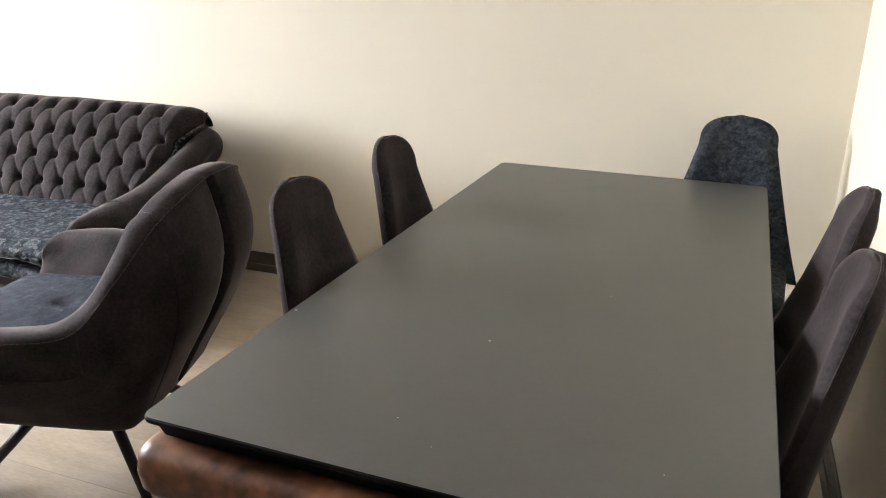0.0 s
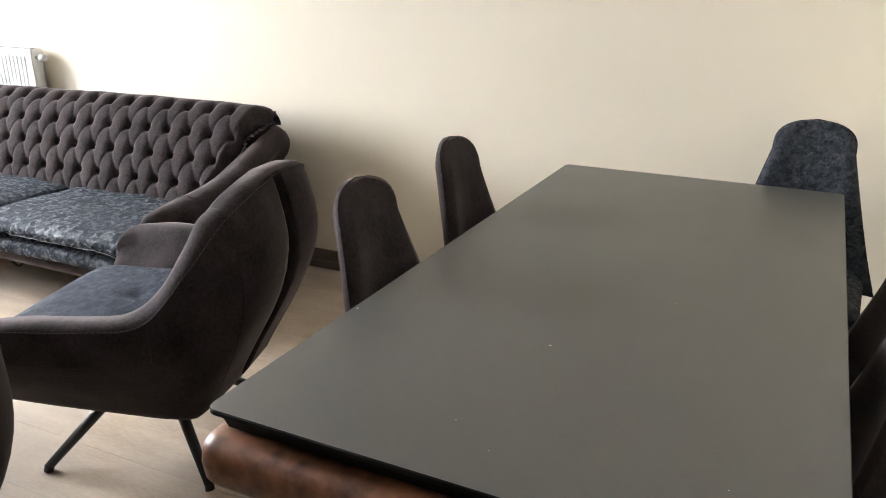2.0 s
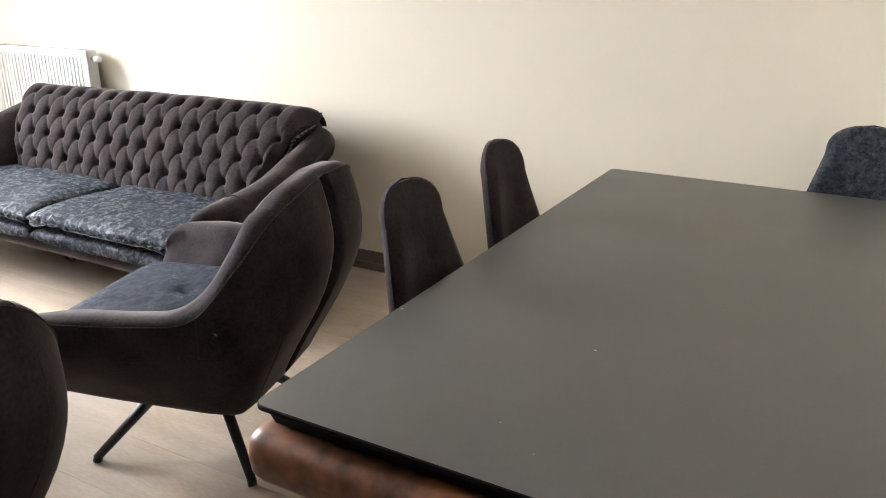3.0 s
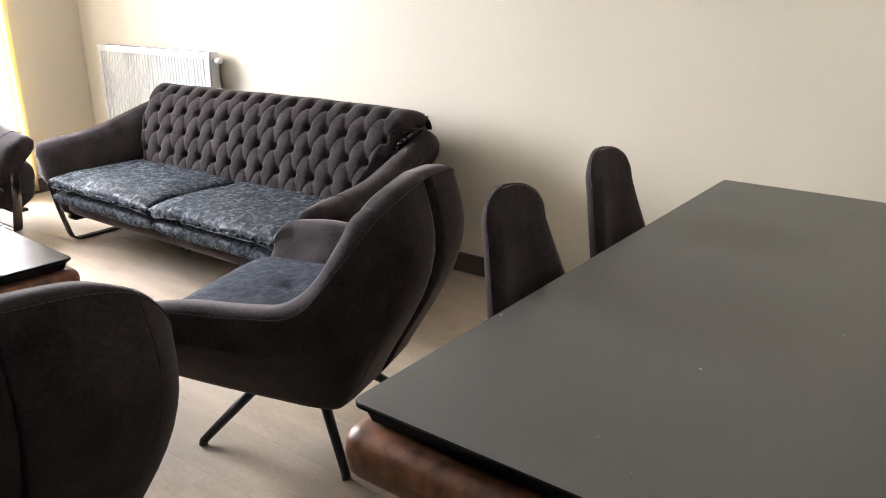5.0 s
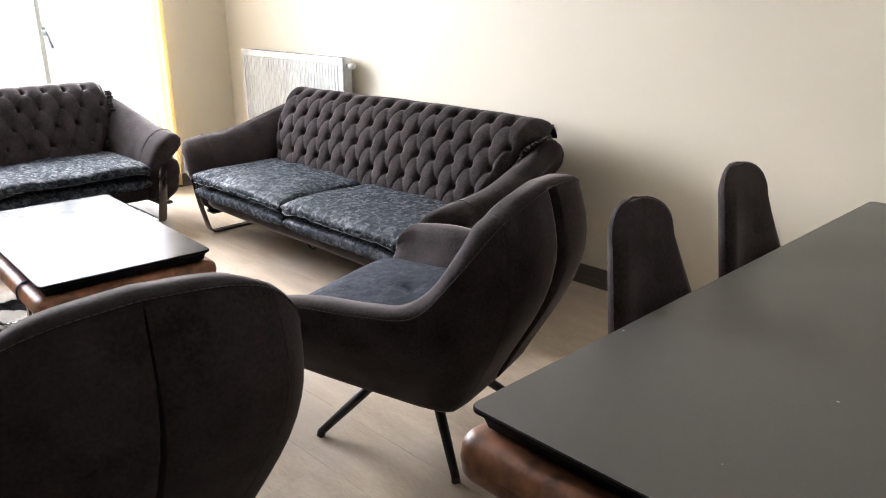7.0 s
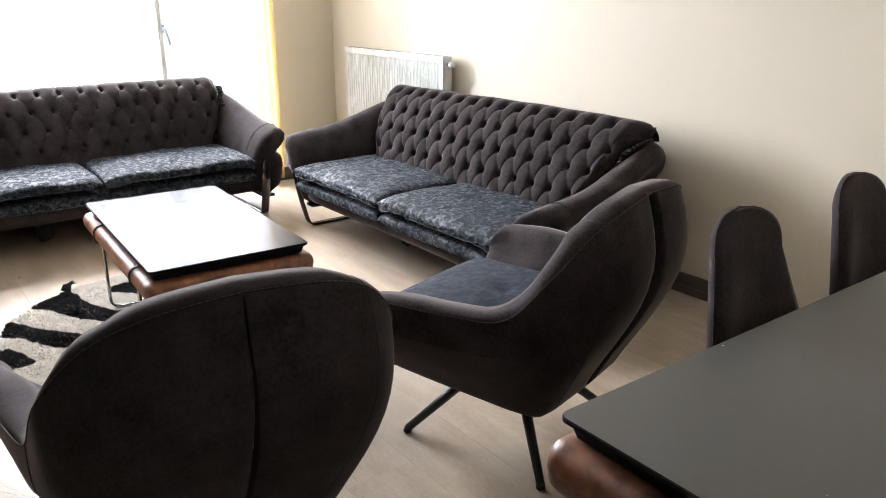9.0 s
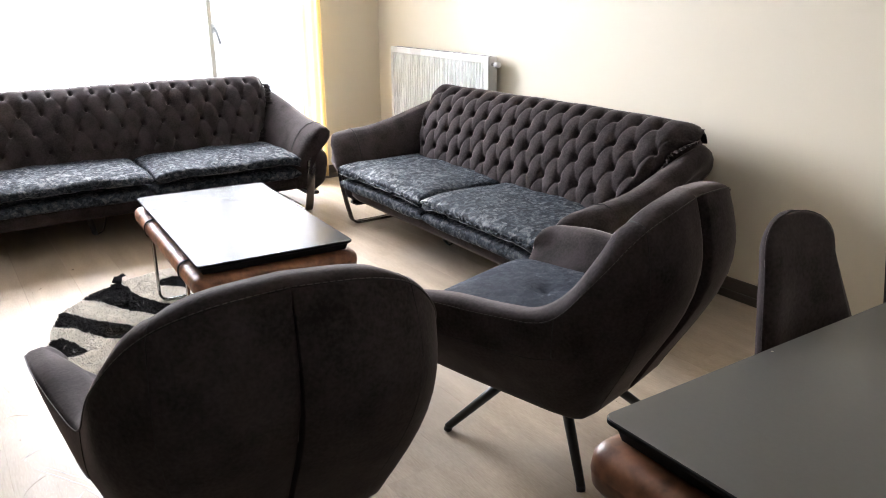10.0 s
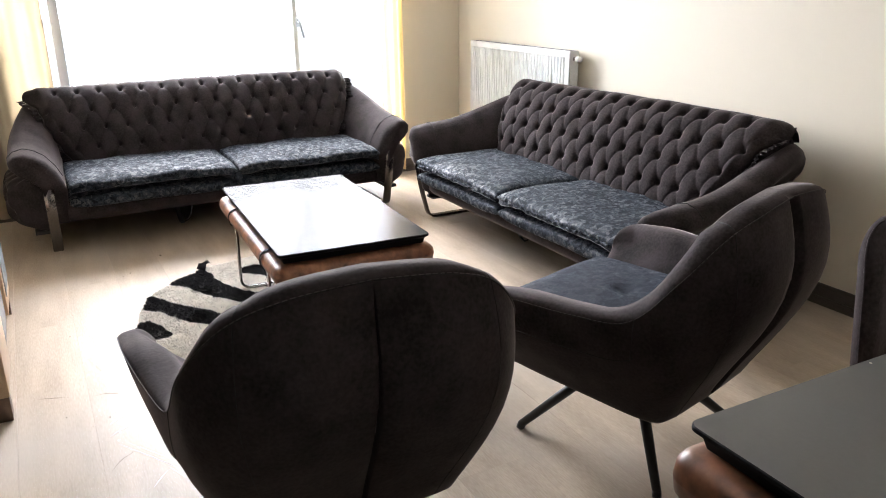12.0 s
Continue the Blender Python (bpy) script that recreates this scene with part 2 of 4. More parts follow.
def room():
    t = 0.2
    structure("wall_north", boxed(XW - t, XR + t, 0, t, -0.1, ZC), WALL, "cream painted plaster wall behind the sofa", "wall")
    structure("wall_east", boxed(XR, XR + t, YE, 0, -0.1, ZC), WALL, "cream painted plaster wall beside the dining table", "wall")
    structure("wall_south", boxed(XW - t, -1.9, YS - t, YS, -0.1, ZC), WALL, "cream painted plaster wall behind the low unit", "wall")
    # the hall from which the camera looks in: unseen, kept dark to cut bounce
    structure("wall_hall_1", boxed(-1.9 - t, -1.9, YS - 3.2, YS - t, -0.1, ZC), HALLDARK, "unseen dark wall of the hall, added to cut bounced light", "wall")
    structure("wall_hall_2", boxed(XH, XH + t, YS - 3.2, YE, -0.1, ZC), HALLDARK, "unseen dark wall of the hall, added to cut bounced light", "wall")
    structure("wall_hall_3", boxed(-1.9 - t, XH + t, YS - 3.4, YS - 3.2, -0.1, ZC), HALLDARK, "unseen dark wall closing the hall, added to cut bounced light", "wall")
    structure("wall_hall_4", boxed(XR + t, XH + t, YE, YE + t, -0.1, ZC), HALLDARK, "unseen dark wall of the hall, added to cut bounced light", "wall")
    bm = bmesh.new()
    box(bm, XW - t, XW, YS, WY0, -0.1, ZC)
    box(bm, XW - t, XW, WY1, 0, -0.1, ZC)
    box(bm, XW - t, XW, WY0, WY1, WZ1, ZC)
    box(bm, XW - t, XW, WY0, WY1, -0.1, WZ0)
    structure("wall_west", bm, WALL, "cream painted plaster wall with a wide window", "wall")
    structure("ceiling", boxed(XW - t, XH + t, YS - 3.4, t, ZC, ZC + 0.15), CEIL, "white painted plaster ceiling", "ceiling")
    f = structure("floor", boxed(XW - t, XH + t, YS - 3.4, t, -0.1, -0.0085), SUBFLOOR, "pale beige laminate floor with faint plank joints", "floor")
    # laminate planks, laid along the back wall with staggered ends
    pitch, length, gap = 0.2365, 1.39, 0.0001
    meshes = {}
    rows = range(-13, 14)
    for r in rows:
        y0 = -3.104 + r * pitch
        y1 = y0 + pitch
        if y1 < YS - 3.2 or y0 > 0:
            continue
        ya, yb = max(y0, YS - 3.2), min(y1, 0.0)
        shift = (-1.114 + 0.463 * ((r - 4) * 2 % 3)) % length
        n0 = math.floor((XW - shift) / length)
        for k in range(n0, n0 + 9):
            xa, xb = shift + k * length, shift + (k + 1) * length
            xa, xb = max(xa, XW if ya > YS - 0.2 else -1.9), min(xb, XR if yb > YE else XH)
            if xb - xa < 0.01:
                continue
            key = (round(xb - xa, 3), round(yb - ya, 3))
            if key not in meshes:
                bm = boxed(gap, key[0] - gap, gap, key[1] - gap, -0.008, 0.0, bevel=0.00015, seg=1)
                me = bpy.data.meshes.new("plank")
                bm.to_mesh(me)
                bm.free()
                me.materials.append(FLOOR)
                meshes[key] = me
            p = new("plank", meshes[key])
            p.location = (xa, ya, 0)
            p.parent = f



def laminate():
    m = material("pale_laminate", (0.435, 0.342, 0.248), rough=0.45, spec=0.22, spread=0.15, scale=2.0, fine=34, bump=0.03, dist=0.0008, stretch=(1, 6, 1), tint=(0.468, 0.383, 0.290), rough_spread=0.07)
    t = m.node_tree
    b = t.nodes["Principled BSDF"]
    info = t.nodes.new("ShaderNodeObjectInfo")
    hsv = t.nodes.new("ShaderNodeHueSaturation")
    rng = t.nodes.new("ShaderNodeMapRange")
    rng.inputs["To Min"].default_value, rng.inputs["To Max"].default_value = 0.95, 1.04
    t.links.new(info.outputs["Random"], rng.inputs["Value"])
    t.links.new(rng.outputs[0], hsv.inputs["Value"])
    old = b.inputs["Base Color"].links[0].from_socket
    t.links.new(old, hsv.inputs["Color"])
    # dusty, trodden patches
    co, dust, ramp, mix = (t.nodes.new(k) for k in ("ShaderNodeNewGeometry", "ShaderNodeTexNoise", "ShaderNodeValToRGB", "ShaderNodeMix"))
    dust.inputs["Scale"].default_value, dust.inputs["Detail"].default_value = 1.7, 8
    t.links.new(co.outputs["Position"], dust.inputs["Vector"])
    ramp.color_ramp.elements[0].position, ramp.color_ramp.elements[1].position = 0.45, 0.72
    t.links.new(dust.outputs[0], ramp.inputs[0])
    mix.data_type = "RGBA"
    mix.inputs["B"].default_value = (0.468, 0.417, 0.355, 1)
    sc = t.nodes.new("ShaderNodeMath")
    sc.operation = "MULTIPLY"
    sc.inputs[1].default_value = 0.75
    t.links.new(ramp.outputs[0], sc.inputs[0])
    t.links.new(sc.outputs[0], mix.inputs["Factor"])
    t.links.new(hsv.outputs[0], mix.inputs["A"])
    t.links.new(mix.outputs["Result"], b.inputs["Base Color"])
    return m


FLOOR = laminate()
SUBFLOOR = material("dark_underlay", (0.40, 0.32, 0.235), rough=0.9)
room()


# The two buttoned sofas.
def catmull(rows, k):
    i = max(0, min(len(rows) - 2, int(k)))
    t = k - i
    p = [Vector(rows[max(0, min(len(rows) - 1, i + d))]) for d in (-1, 0, 1, 2)]
    return 0.5 * (2 * p[1] + (p[2] - p[0]) * t + (2 * p[0] - 5 * p[1] + 4 * p[2] - p[3]) * t * t + (3 * p[1] - p[0] - 3 * p[2] + p[3]) * t ** 3)


def grid_mesh(f, us, vs, closed_u=False):
    bm = bmesh.new()
    rows = [[bm.verts.new(f(u, v)) for u in us] for v in vs]
    for a, b in zip(rows, rows[1:]):
        for i in range(len(us) - (0 if closed_u else 1)):
            j = (i + 1) % len(us)
            bm.faces.new((a[i], a[j], b[j], b[i]))
    return bm


def span(a, b, n):
    return [a + (b - a) * i / n for i in range(n + 1)]


def tuft(u, v, du, dv, depth):
    """Height of deep-buttoned padding: soft mounds, thin pleats along a diamond lattice, and a deep dimple at each button."""
    v -= 0.10 * dv * math.sin(math.pi * v / dv) ** 2
    a, b = u / du + v / dv, u / du - v / dv
    pa, pb = abs(math.sin(math.pi * a / 2)), abs(math.sin(math.pi * b / 2))
    ra, rb = a - 2 * round(a / 2), b - 2 * round(b / 2)
    wide = 1 / math.hypot(1 / du, 1 / dv)
    pleat_a, pleat_b = math.exp(-(ra * wide / 0.006) ** 2), math.exp(-(rb * wide / 0.005) ** 2)
    su, sv = (ra + rb) / 2 * du, (ra - rb) / 2 * dv
    far = su * su + (0.85 * sv) ** 2
    deep = math.exp(-far / 0.026 ** 2)
    return (0.007 * (pa * pb) ** 0.6 - 0.008 + 0.016 * (1 - deep) + 0.030 * (1 - math.exp(-far / 0.0110 ** 2)) - (0.0022 * pleat_a + 0.0034 * pleat_b) * (1 - deep)) * depth


def sofa_parts(m, label, flap, frills):
    s = thing("sofa", m, label, "sofa", group="pair of buttoned sofas")
    # upholstered frame under the cushions
    prof = [(-0.10, 0.18), (-0.79, 0.16), (-0.86, 0.172), (-0.892, 0.205), (-0.893, 0.245), (-0.875, 0.275), (-0.82, 0.286), (-0.10, 0.286)]
    part("seat_frame", loft([[(x, y + 0.02 * (abs(x) / 1.0) ** 4, z + 0.012 * math.cos(x * 1.5)) for y, z in prof] for x in span(-1.0, 1.0, 16)]), SUEDE, s)
    # back shell behind the buttoned pad, as one roll
    shell = [(0.0, 0.12), (0.0, 0.62), (-0.015, 0.72), (-0.05, 0.772), (-0.11, 0.798), (-0.165, 0.785), (-0.215, 0.735), (-0.27, 0.64), (-0.325, 0.50), (-0.34, 0.20)]
    part("back_shell", loft([[(x, y, z) for y, z in shell] for x in span(-0.995, 0.995, 8)]), SUEDE, s)
    # buttoned pad
    curve = [(-0.405, 0.375), (-0.398, 0.43), (-0.372, 0.50), (-0.342, 0.575), (-0.30, 0.65), (-0.255, 0.72), (-0.205, 0.775), (-0.15, 0.805), (-0.095, 0.805), (-0.05, 0.775), (-0.025, 0.73)]
    n = len(curve) - 1
    steps = [catmull(curve, n * k / 60) for k in range(61)]
    arcs = list(itertools.accumulate([0.0] + [(b - a).length for a, b in zip(steps, steps[1:])]))

    def pad(u, v):
        p, q = catmull(curve, v * n), catmull(curve, min(1, v + 0.01) * n)
        g = catmull(curve, max(0, v - 0.01) * n)
        way = (q - p if v < 0.5 else p - g)
        nrm = Vector((way.y, -way.x))
        nrm = (Vector((-way.y, way.x)) if nrm.x > 0 and v < 0.5 else nrm)
        if v < 0.5 and nrm.x > 0:
            nrm = -nrm
        nrm.normalize()
        if v >= 0.5 and nrm.y < -0.2:
            nrm = -nrm
        half = float(np.interp(p.y, (0.37, 0.435, 0.55, 0.65, 0.75, 0.81), (0.82, 0.86, 0.93, 0.972, 1.0, 1.012)))
        x = u * half
        edge = min(1.0, (1 - abs(u)) / 0.05)
        arc = arcs[int(v * 60)] + (arcs[min(60, int(v * 60) + 1)] - arcs[int(v * 60)]) * (v * 60 % 1)
        top = smoothstep(0.50, 0.57, arc)
        h = tuft(x - 0.055, arc - 0.128, 0.063, 0.118, 1.0) * edge ** 0.5 * (1 - top)
        # pleats run from the upper buttons over the top
        pl = ((x + 0.008) / 0.126 - round((x + 0.008) / 0.126)) * 0.126
        h += top * (0.030 - 0.008 * math.exp(-(pl / 0.007) ** 2) * (1 - smoothstep(0.80, 0.96, v)))
        h = h + 0.012 * edge * (0.5 + 0.5 * smoothstep(0.0, 0.05, v))
        h += 0.004 * noise.noise(Vector((x * 6, v * 5, 1.7)))
        # one top corner of the cover stands out over the arm
        loose = max(0.0, (u * flap - 0.93) / 0.07) * math.sin(math.pi * max(0.0, min(1.0, (v - 0.52) / 0.34)))
        x += 0.058 * loose * flap
        h -= 0.012 * loose ** 2
        return (x + (0.004 * math.sin(v * 60) if abs(u) > 0.995 and v < 0.6 else 0), p.x + nrm.x * h, p.y + nrm.y * h + 0.006 * math.sin(x * 2.3 + 0.5))
    bm = grid_mesh(pad, sorted(set(span(-1, 1, 420) + [-0.985, -0.978, -0.97, -0.963, 0.963, 0.97, 0.978, 0.985])), span(0, 1, 150))
    edge = [e for e in bm.edges if e.is_boundary]
    r = bmesh.ops.extrude_edge_only(bm, edges=edge)
    for v in [g for g in r["geom"] if isinstance(g, bmesh.types.BMVert)]:
        v.co += Vector((-0.05 * (1 if v.co.x > 0 else -1) * (abs(v.co.x) > 0.8), 0.03, -0.01))
    bmesh.ops.recalc_face_normals(bm, faces=bm.faces)
    backrest = part("back_pad", bm, SUEDE, s, "deep-buttoned suede back pad")
    # gathered edging down both sides of the pad
    for side in frills:
        pts = []
        for i, v in enumerate(span(0.12, 0.66, 90)):
            x, y, z = pad(side, v)
            pts.append(Vector((x + side * 0.004 * math.sin(i * 1.7), y - 0.004 * math.cos(i * 1.3), z)))
        rings = [[p + Vector((side * (0.002 + 0.030 * w) + side * 0.006 * math.sin(i * 1.3) * w, 0.004 - 0.010 * k - 0.026 * w + 0.008 * math.sin(i * 0.9) * w, 0.005 * math.cos(i * 1.5) * w)) for w, k in ((0, 0), (1, 0), (1, 0.4), (0, 0.6))] for i, p in enumerate(pts)]
        part("frill", loft(rings), SUEDE, backrest)
    # arms: horn-shaped wings that flare outward to the front
    sec = [(-0.125, 0.175, 0), (-0.135, 0.34, 0), (-0.135, -0.22, 1), (-0.125, -0.165, 1), (-0.095, -0.10, 1), (-0.05, -0.042, 1), (0.0, -0.010, 1), (0.05, 0.004, 1), (0.10, -0.010, 1), (0.132, -0.040, 1), (0.128, -0.075, 1), (0.095, -0.108, 1), (0.045, -0.136, 1), (0.0, -0.17, 1), (-0.03, 0.35, 0), (-0.035, 0.26, 0), (-0.035, 0.175, 0)]
    path = [(1.06, -0.905, 0.582), (1.06, -0.80, 0.594), (1.055, -0.66, 0.605), (1.05, -0.50, 0.638), (1.04, -0.34, 0.692), (1.03, -0.20, 0.738), (1.015, -0.10, 0.755), (0.99, -0.03, 0.735)]
    for side in (-1, 1):
        rings = []
        for k in span(0, len(path) - 1, 28):
            c = catmull(path, k)
            grow = 1.0 - 0.10 * smoothstep(1.5, 7, k)
            rings.append([Vector((side * (c.x + x * (grow if x < 0 else grow - 0.40 * smoothstep(2.5, 6, k))), c.y + (0.0 if rel else 0.05 * (1 - smoothstep(0, 3, k))) + 0.35 * max(0.0, x) * (1 - smoothstep(0, 2, k)) * rel, (c.z + z) if rel else z)) for x, z, rel in sec])
        ring0 = rings[0]
        mid = sum(ring0, Vector()) / len(ring0)
        front = []
        for sc, dy in ((0.45, -0.052), (0.74, -0.043), (0.90, -0.028), (0.97, -0.012)):
            front.append([Vector((mid.x + (p.x - mid.x) * sc, p.y + dy, mid.z + (p.z - mid.z) * (0.35 + 0.65 * sc))) for p in ring0])
        ring1 = rings[-1]
        mid = sum(ring1, Vector()) / len(ring1)
        back = [[Vector((mid.x + (p.x - mid.x) * sc, p.y + dy, mid.z + (p.z - mid.z) * sc)) for p in ring1] for sc, dy in ((0.93, 0.02), (0.75, 0.035))]
        arm = part("armrest", loft(front + rings + back), SUEDE, s)
        seam = [catmull(path, 1.1) + Vector((x, 0.012 * math.sin(9 * x), z + 0.0015)) for x, z, rel in sec[3:12]]
        part("seam", tube([(side * p.x, p.y, p.z) for p in seam], 0.0022, 6), THREAD, arm)
        # buttoned cheek under the arm

        def cheek(u, v, side=side):
            y = -0.46 + 0.37 * u
            z = 0.285 + 0.16 * v
            ed = (1 - u ** 6) * (1 - v ** 4)
            return (side * (1.03 + 0.15 * max(0, ed) ** 0.5 + 1.0 * tuft(y, z - 0.02, 0.061, 0.10, 1.5) * max(0, ed)), y, z)
        bm = grid_mesh(cheek, span(-1, 1, 46), span(-1, 1, 26))
        r = bmesh.ops.extrude_edge_only(bm, edges=[e for e in bm.edges if e.is_boundary])
        for v in [g for g in r["geom"] if isinstance(g, bmesh.types.BMVert)]:
            v.co.x = side * 1.03
        bmesh.ops.recalc_face_normals(bm, faces=bm.faces)
        part("side_panel", bm, SUEDE, s)
        part("bottom_plate", boxed(*sorted((side * 1.04, side * 1.12)), -0.80, -0.16, 0.108, 0.128, bevel=0.003), BLACKMETAL, s)
        # flat hoop leg
        pts = bend([(side * 1.02, -0.928, 0.42), (side * 1.02, -0.892, 0.20), (side * 1.02, -0.84, 0.006), (side * 1.02, -0.16, 0.006), (side * 1.02, -0.14, 0.15)], 0.045, 6)
        part("hoop_leg", flat_hoop(pts, 0.027, 0.0055), CHROMEDARK, s, "dark chrome flat-bar hoop leg")
    leg = part("centre_leg", loft([[(x + dx, y + dy, z) for dx, dy in ((-w, -0.004), (w, -0.004), (w, 0.004), (-w, 0.004))] for x, y, z, w in ((-0.345, -0.70, 0.20, 0.017), (-0.300, -0.60, 0.02, 0.015), (-0.290, -0.585, 0.002, 0.011))]), BLACKMETAL, s)
    part("brace", tube(bend([(-0.292, -0.585, 0.006), (-0.245, -0.59, 0.022), (-0.205, -0.61, 0.19)], 0.04, 6), 0.0042, 8), CHROMEDARK, leg)
    # seat mattresses and the quilted loose cushions on them
    for i, side in enumerate((-1, 1)):
        x0, x1 = sorted((side * 0.006, side * 0.925))
        part("lower_cushion", cushion(x0, x1, -0.968, -0.30, 0.262, 0.346, i + 1, 0.006, square=9), DAMASK, s)
        top = part("seat_cushion", cushion(x0 + 0.004, x1 + 0.004, -0.978, -0.36, 0.368, 0.440, i + 5, 0.012, droop=0.010, pleats=0.006), DAMASK, s, "blue-grey jacquard loose seat cushion")
        # a loose flange hangs in waves from its front edge

        def hem(x):
            return 0.379 + 0.011 * noise.noise(Vector((x * 7, i, 7))) + 0.006 * noise.noise(Vector((x * 19, i, 4))) - 0.018 * math.exp(-min(x - x0, x1 - x) / 0.06)

        def flange(u, v):
            x = x0 + 0.008 + (x1 - x0 - 0.012) * u
            y = -0.969 + 0.02 * math.exp(-min(x - x0, x1 - x) / 0.02) - 0.012 * math.sin(v * 1.9) - 0.006 * v * noise.noise(Vector((x * 22, i, 2)))
            return (x, y, 0.396 + (hem(x) - 0.396) * v)
        bm = grid_mesh(flange, span(0, 1, 110), span(0, 1, 5))
        bmesh.ops.solidify(bm, geom=bm.faces[:], thickness=0.003)
        part("flange", bm, DAMASK, top)
        part("piping", tube([Vector(flange(u, 1.0)) - Vector((0, 0.001, 0.001)) for u in span(0, 1, 110)], 0.0014, 6), PIPING, top)
        pts = []
        for k, x in enumerate(span(x0 + 0.01, x1 - 0.006, 80)):
            e = min(x - x0, x1 - x)
            pts.append((x, -0.980 + 0.03 * math.exp(-e / 0.02) + 0.006 * noise.noise(Vector((x * 14, i, 3))) - 0.004 * math.sin(k * 1.9), 0.378 - 0.014 * noise.noise(Vector((x * 9, i, 7))) + 0.005 * math.sin(k * 2.3)))
        part("gathering", tube([(x, y + 0.002, z + 0.012) for x, y, z in pts], [0.0055 + 0.003 * math.sin(k * 1.35) for k in range(len(pts))], 6), DAMASK, top)
    return s


def flat_hoop(pts, w, th):
    """A flat bar bent in the y-z plane, its width along x."""
    rings = []
    for i, p in enumerate(pts):
        way = (pts[min(i + 1, len(pts) - 1)] - pts[max(i - 1, 0)]).normalized()
        nrm = Vector((0, -way.z, way.y)).normalized()
        rings.append([p + Vector((a * w, 0, 0)) + nrm * b * th for a, b in ((1, 0.6), (0.9, 1), (-0.9, 1), (-1, 0.6), (-1, -0.6), (-0.9, -1), (0.9, -1), (1, -0.6))])
    return loft(rings)


def cushion(x0, x1, y0, y1, z0, z1, seed, wave, droop=0.0, square=8, pleats=0.0):
    """A soft rectangular cushion with a full top and slightly uneven edges."""
    w, d, cx, cy = x1 - x0, y1 - y0, (x0 + x1) / 2, (y0 + y1) / 2

    def at(u, v, top):
        fx, fy = 1 - abs(u) ** square, 1 - abs(v) ** square
        full = max(0.0, fx * fy) ** (2.8 / square)
        x, y = cx + u * w / 2, cy + v * d / 2
        n1 = noise.noise(Vector((x * 5, y * 5, seed)))
        n2 = noise.noise(Vector((x * 17, y * 17, seed + 9)))
        zm = (z0 + z1) / 2 - droop * smoothstep(0.55, 1.0, -v) + wave * 0.5 * math.sin(x * 11 + seed) * smoothstep(0.7, 1, -v)
        h = (z1 - z0) / 2 * full
        y += wave * 1.2 * n1 * smoothstep(0.8, 1, abs(v))
        pucker = pleats * smoothstep(0.62, 0.93, -v) * (noise.noise(Vector((x * 34, y * 7, seed + 3))) + 0.6 * noise.noise(Vector((x * 75, y * 14, seed))))
        return Vector((x, y, zm + (h + wave * (n1 * 0.8 + n2 * 0.25) * full + pucker * full + 0.012 * full * (1 - u * u) * (1 - v * v) if top else -h * 0.9)))
    us = [math.sin(t * math.pi / 2) for t in span(-1, 1, 120 if pleats else 56)]
    vs = [math.sin(t * math.pi / 2) for t in span(-1, 1, 36)]
    bm = bmesh.new()
    for top in (True, False):
        rows = [[bm.verts.new(at(u, v, top)) for u in us] for v in vs]
        for a, b in zip(rows, rows[1:]):
            for i in range(len(us) - 1):
                f = (a[i], a[i + 1], b[i + 1], b[i])
                bm.faces.new(f if top else f[::-1])
    bmesh.ops.remove_doubles(bm, verts=bm.verts, dist=0.0004)
    return bm


CHROMEDARK = material("dark_chrome", (0.16, 0.15, 0.145), rough=0.22, metal=1.0, spread=0.08, bump=0.02)
sofa_parts(pose(-2.62, -0.105, 0), "grey-brown buttoned suede sofa with blue-grey cushions under the radiator", 1, (1,))
sofa_parts(pose(-4.885, -2.085, 0, 0, 0, 90), "grey-brown buttoned suede sofa with blue-grey cushions before the window", -1, (-1, 1))

# The two shell armchairs.
ARM_ROWS = (  # the rim's seam, the foot of the shell, and the way inward, from the middle of the back to the front of an arm
    ((0, 0.438, 0.896), (0, 0.276, 0.226), (0, -1, 0)),
    ((0.168, 0.445, 0.885), (0.115, 0.272, 0.225), (-0.10, -1, 0)),
    ((0.284, 0.408, 0.832), (0.20, 0.266, 0.224), (-0.5, -0.86, 0)),
    ((0.365, 0.340, 0.722), (0.245, 0.246, 0.224), (-0.85, -0.5, 0)),
    ((0.392, 0.220, 0.586), (0.262, 0.180, 0.224), (-0.97, -0.22, 0)),
    ((0.426, 0.065, 0.566), (0.264, 0.050, 0.226), (-1, -0.03, 0)),
    ((0.464, -0.136, 0.567), (0.266, -0.150, 0.230), (-1, 0, 0)),
    ((0.478, -0.300, 0.548), (0.268, -0.310, 0.238), (-1, 0.08, 0)),
)


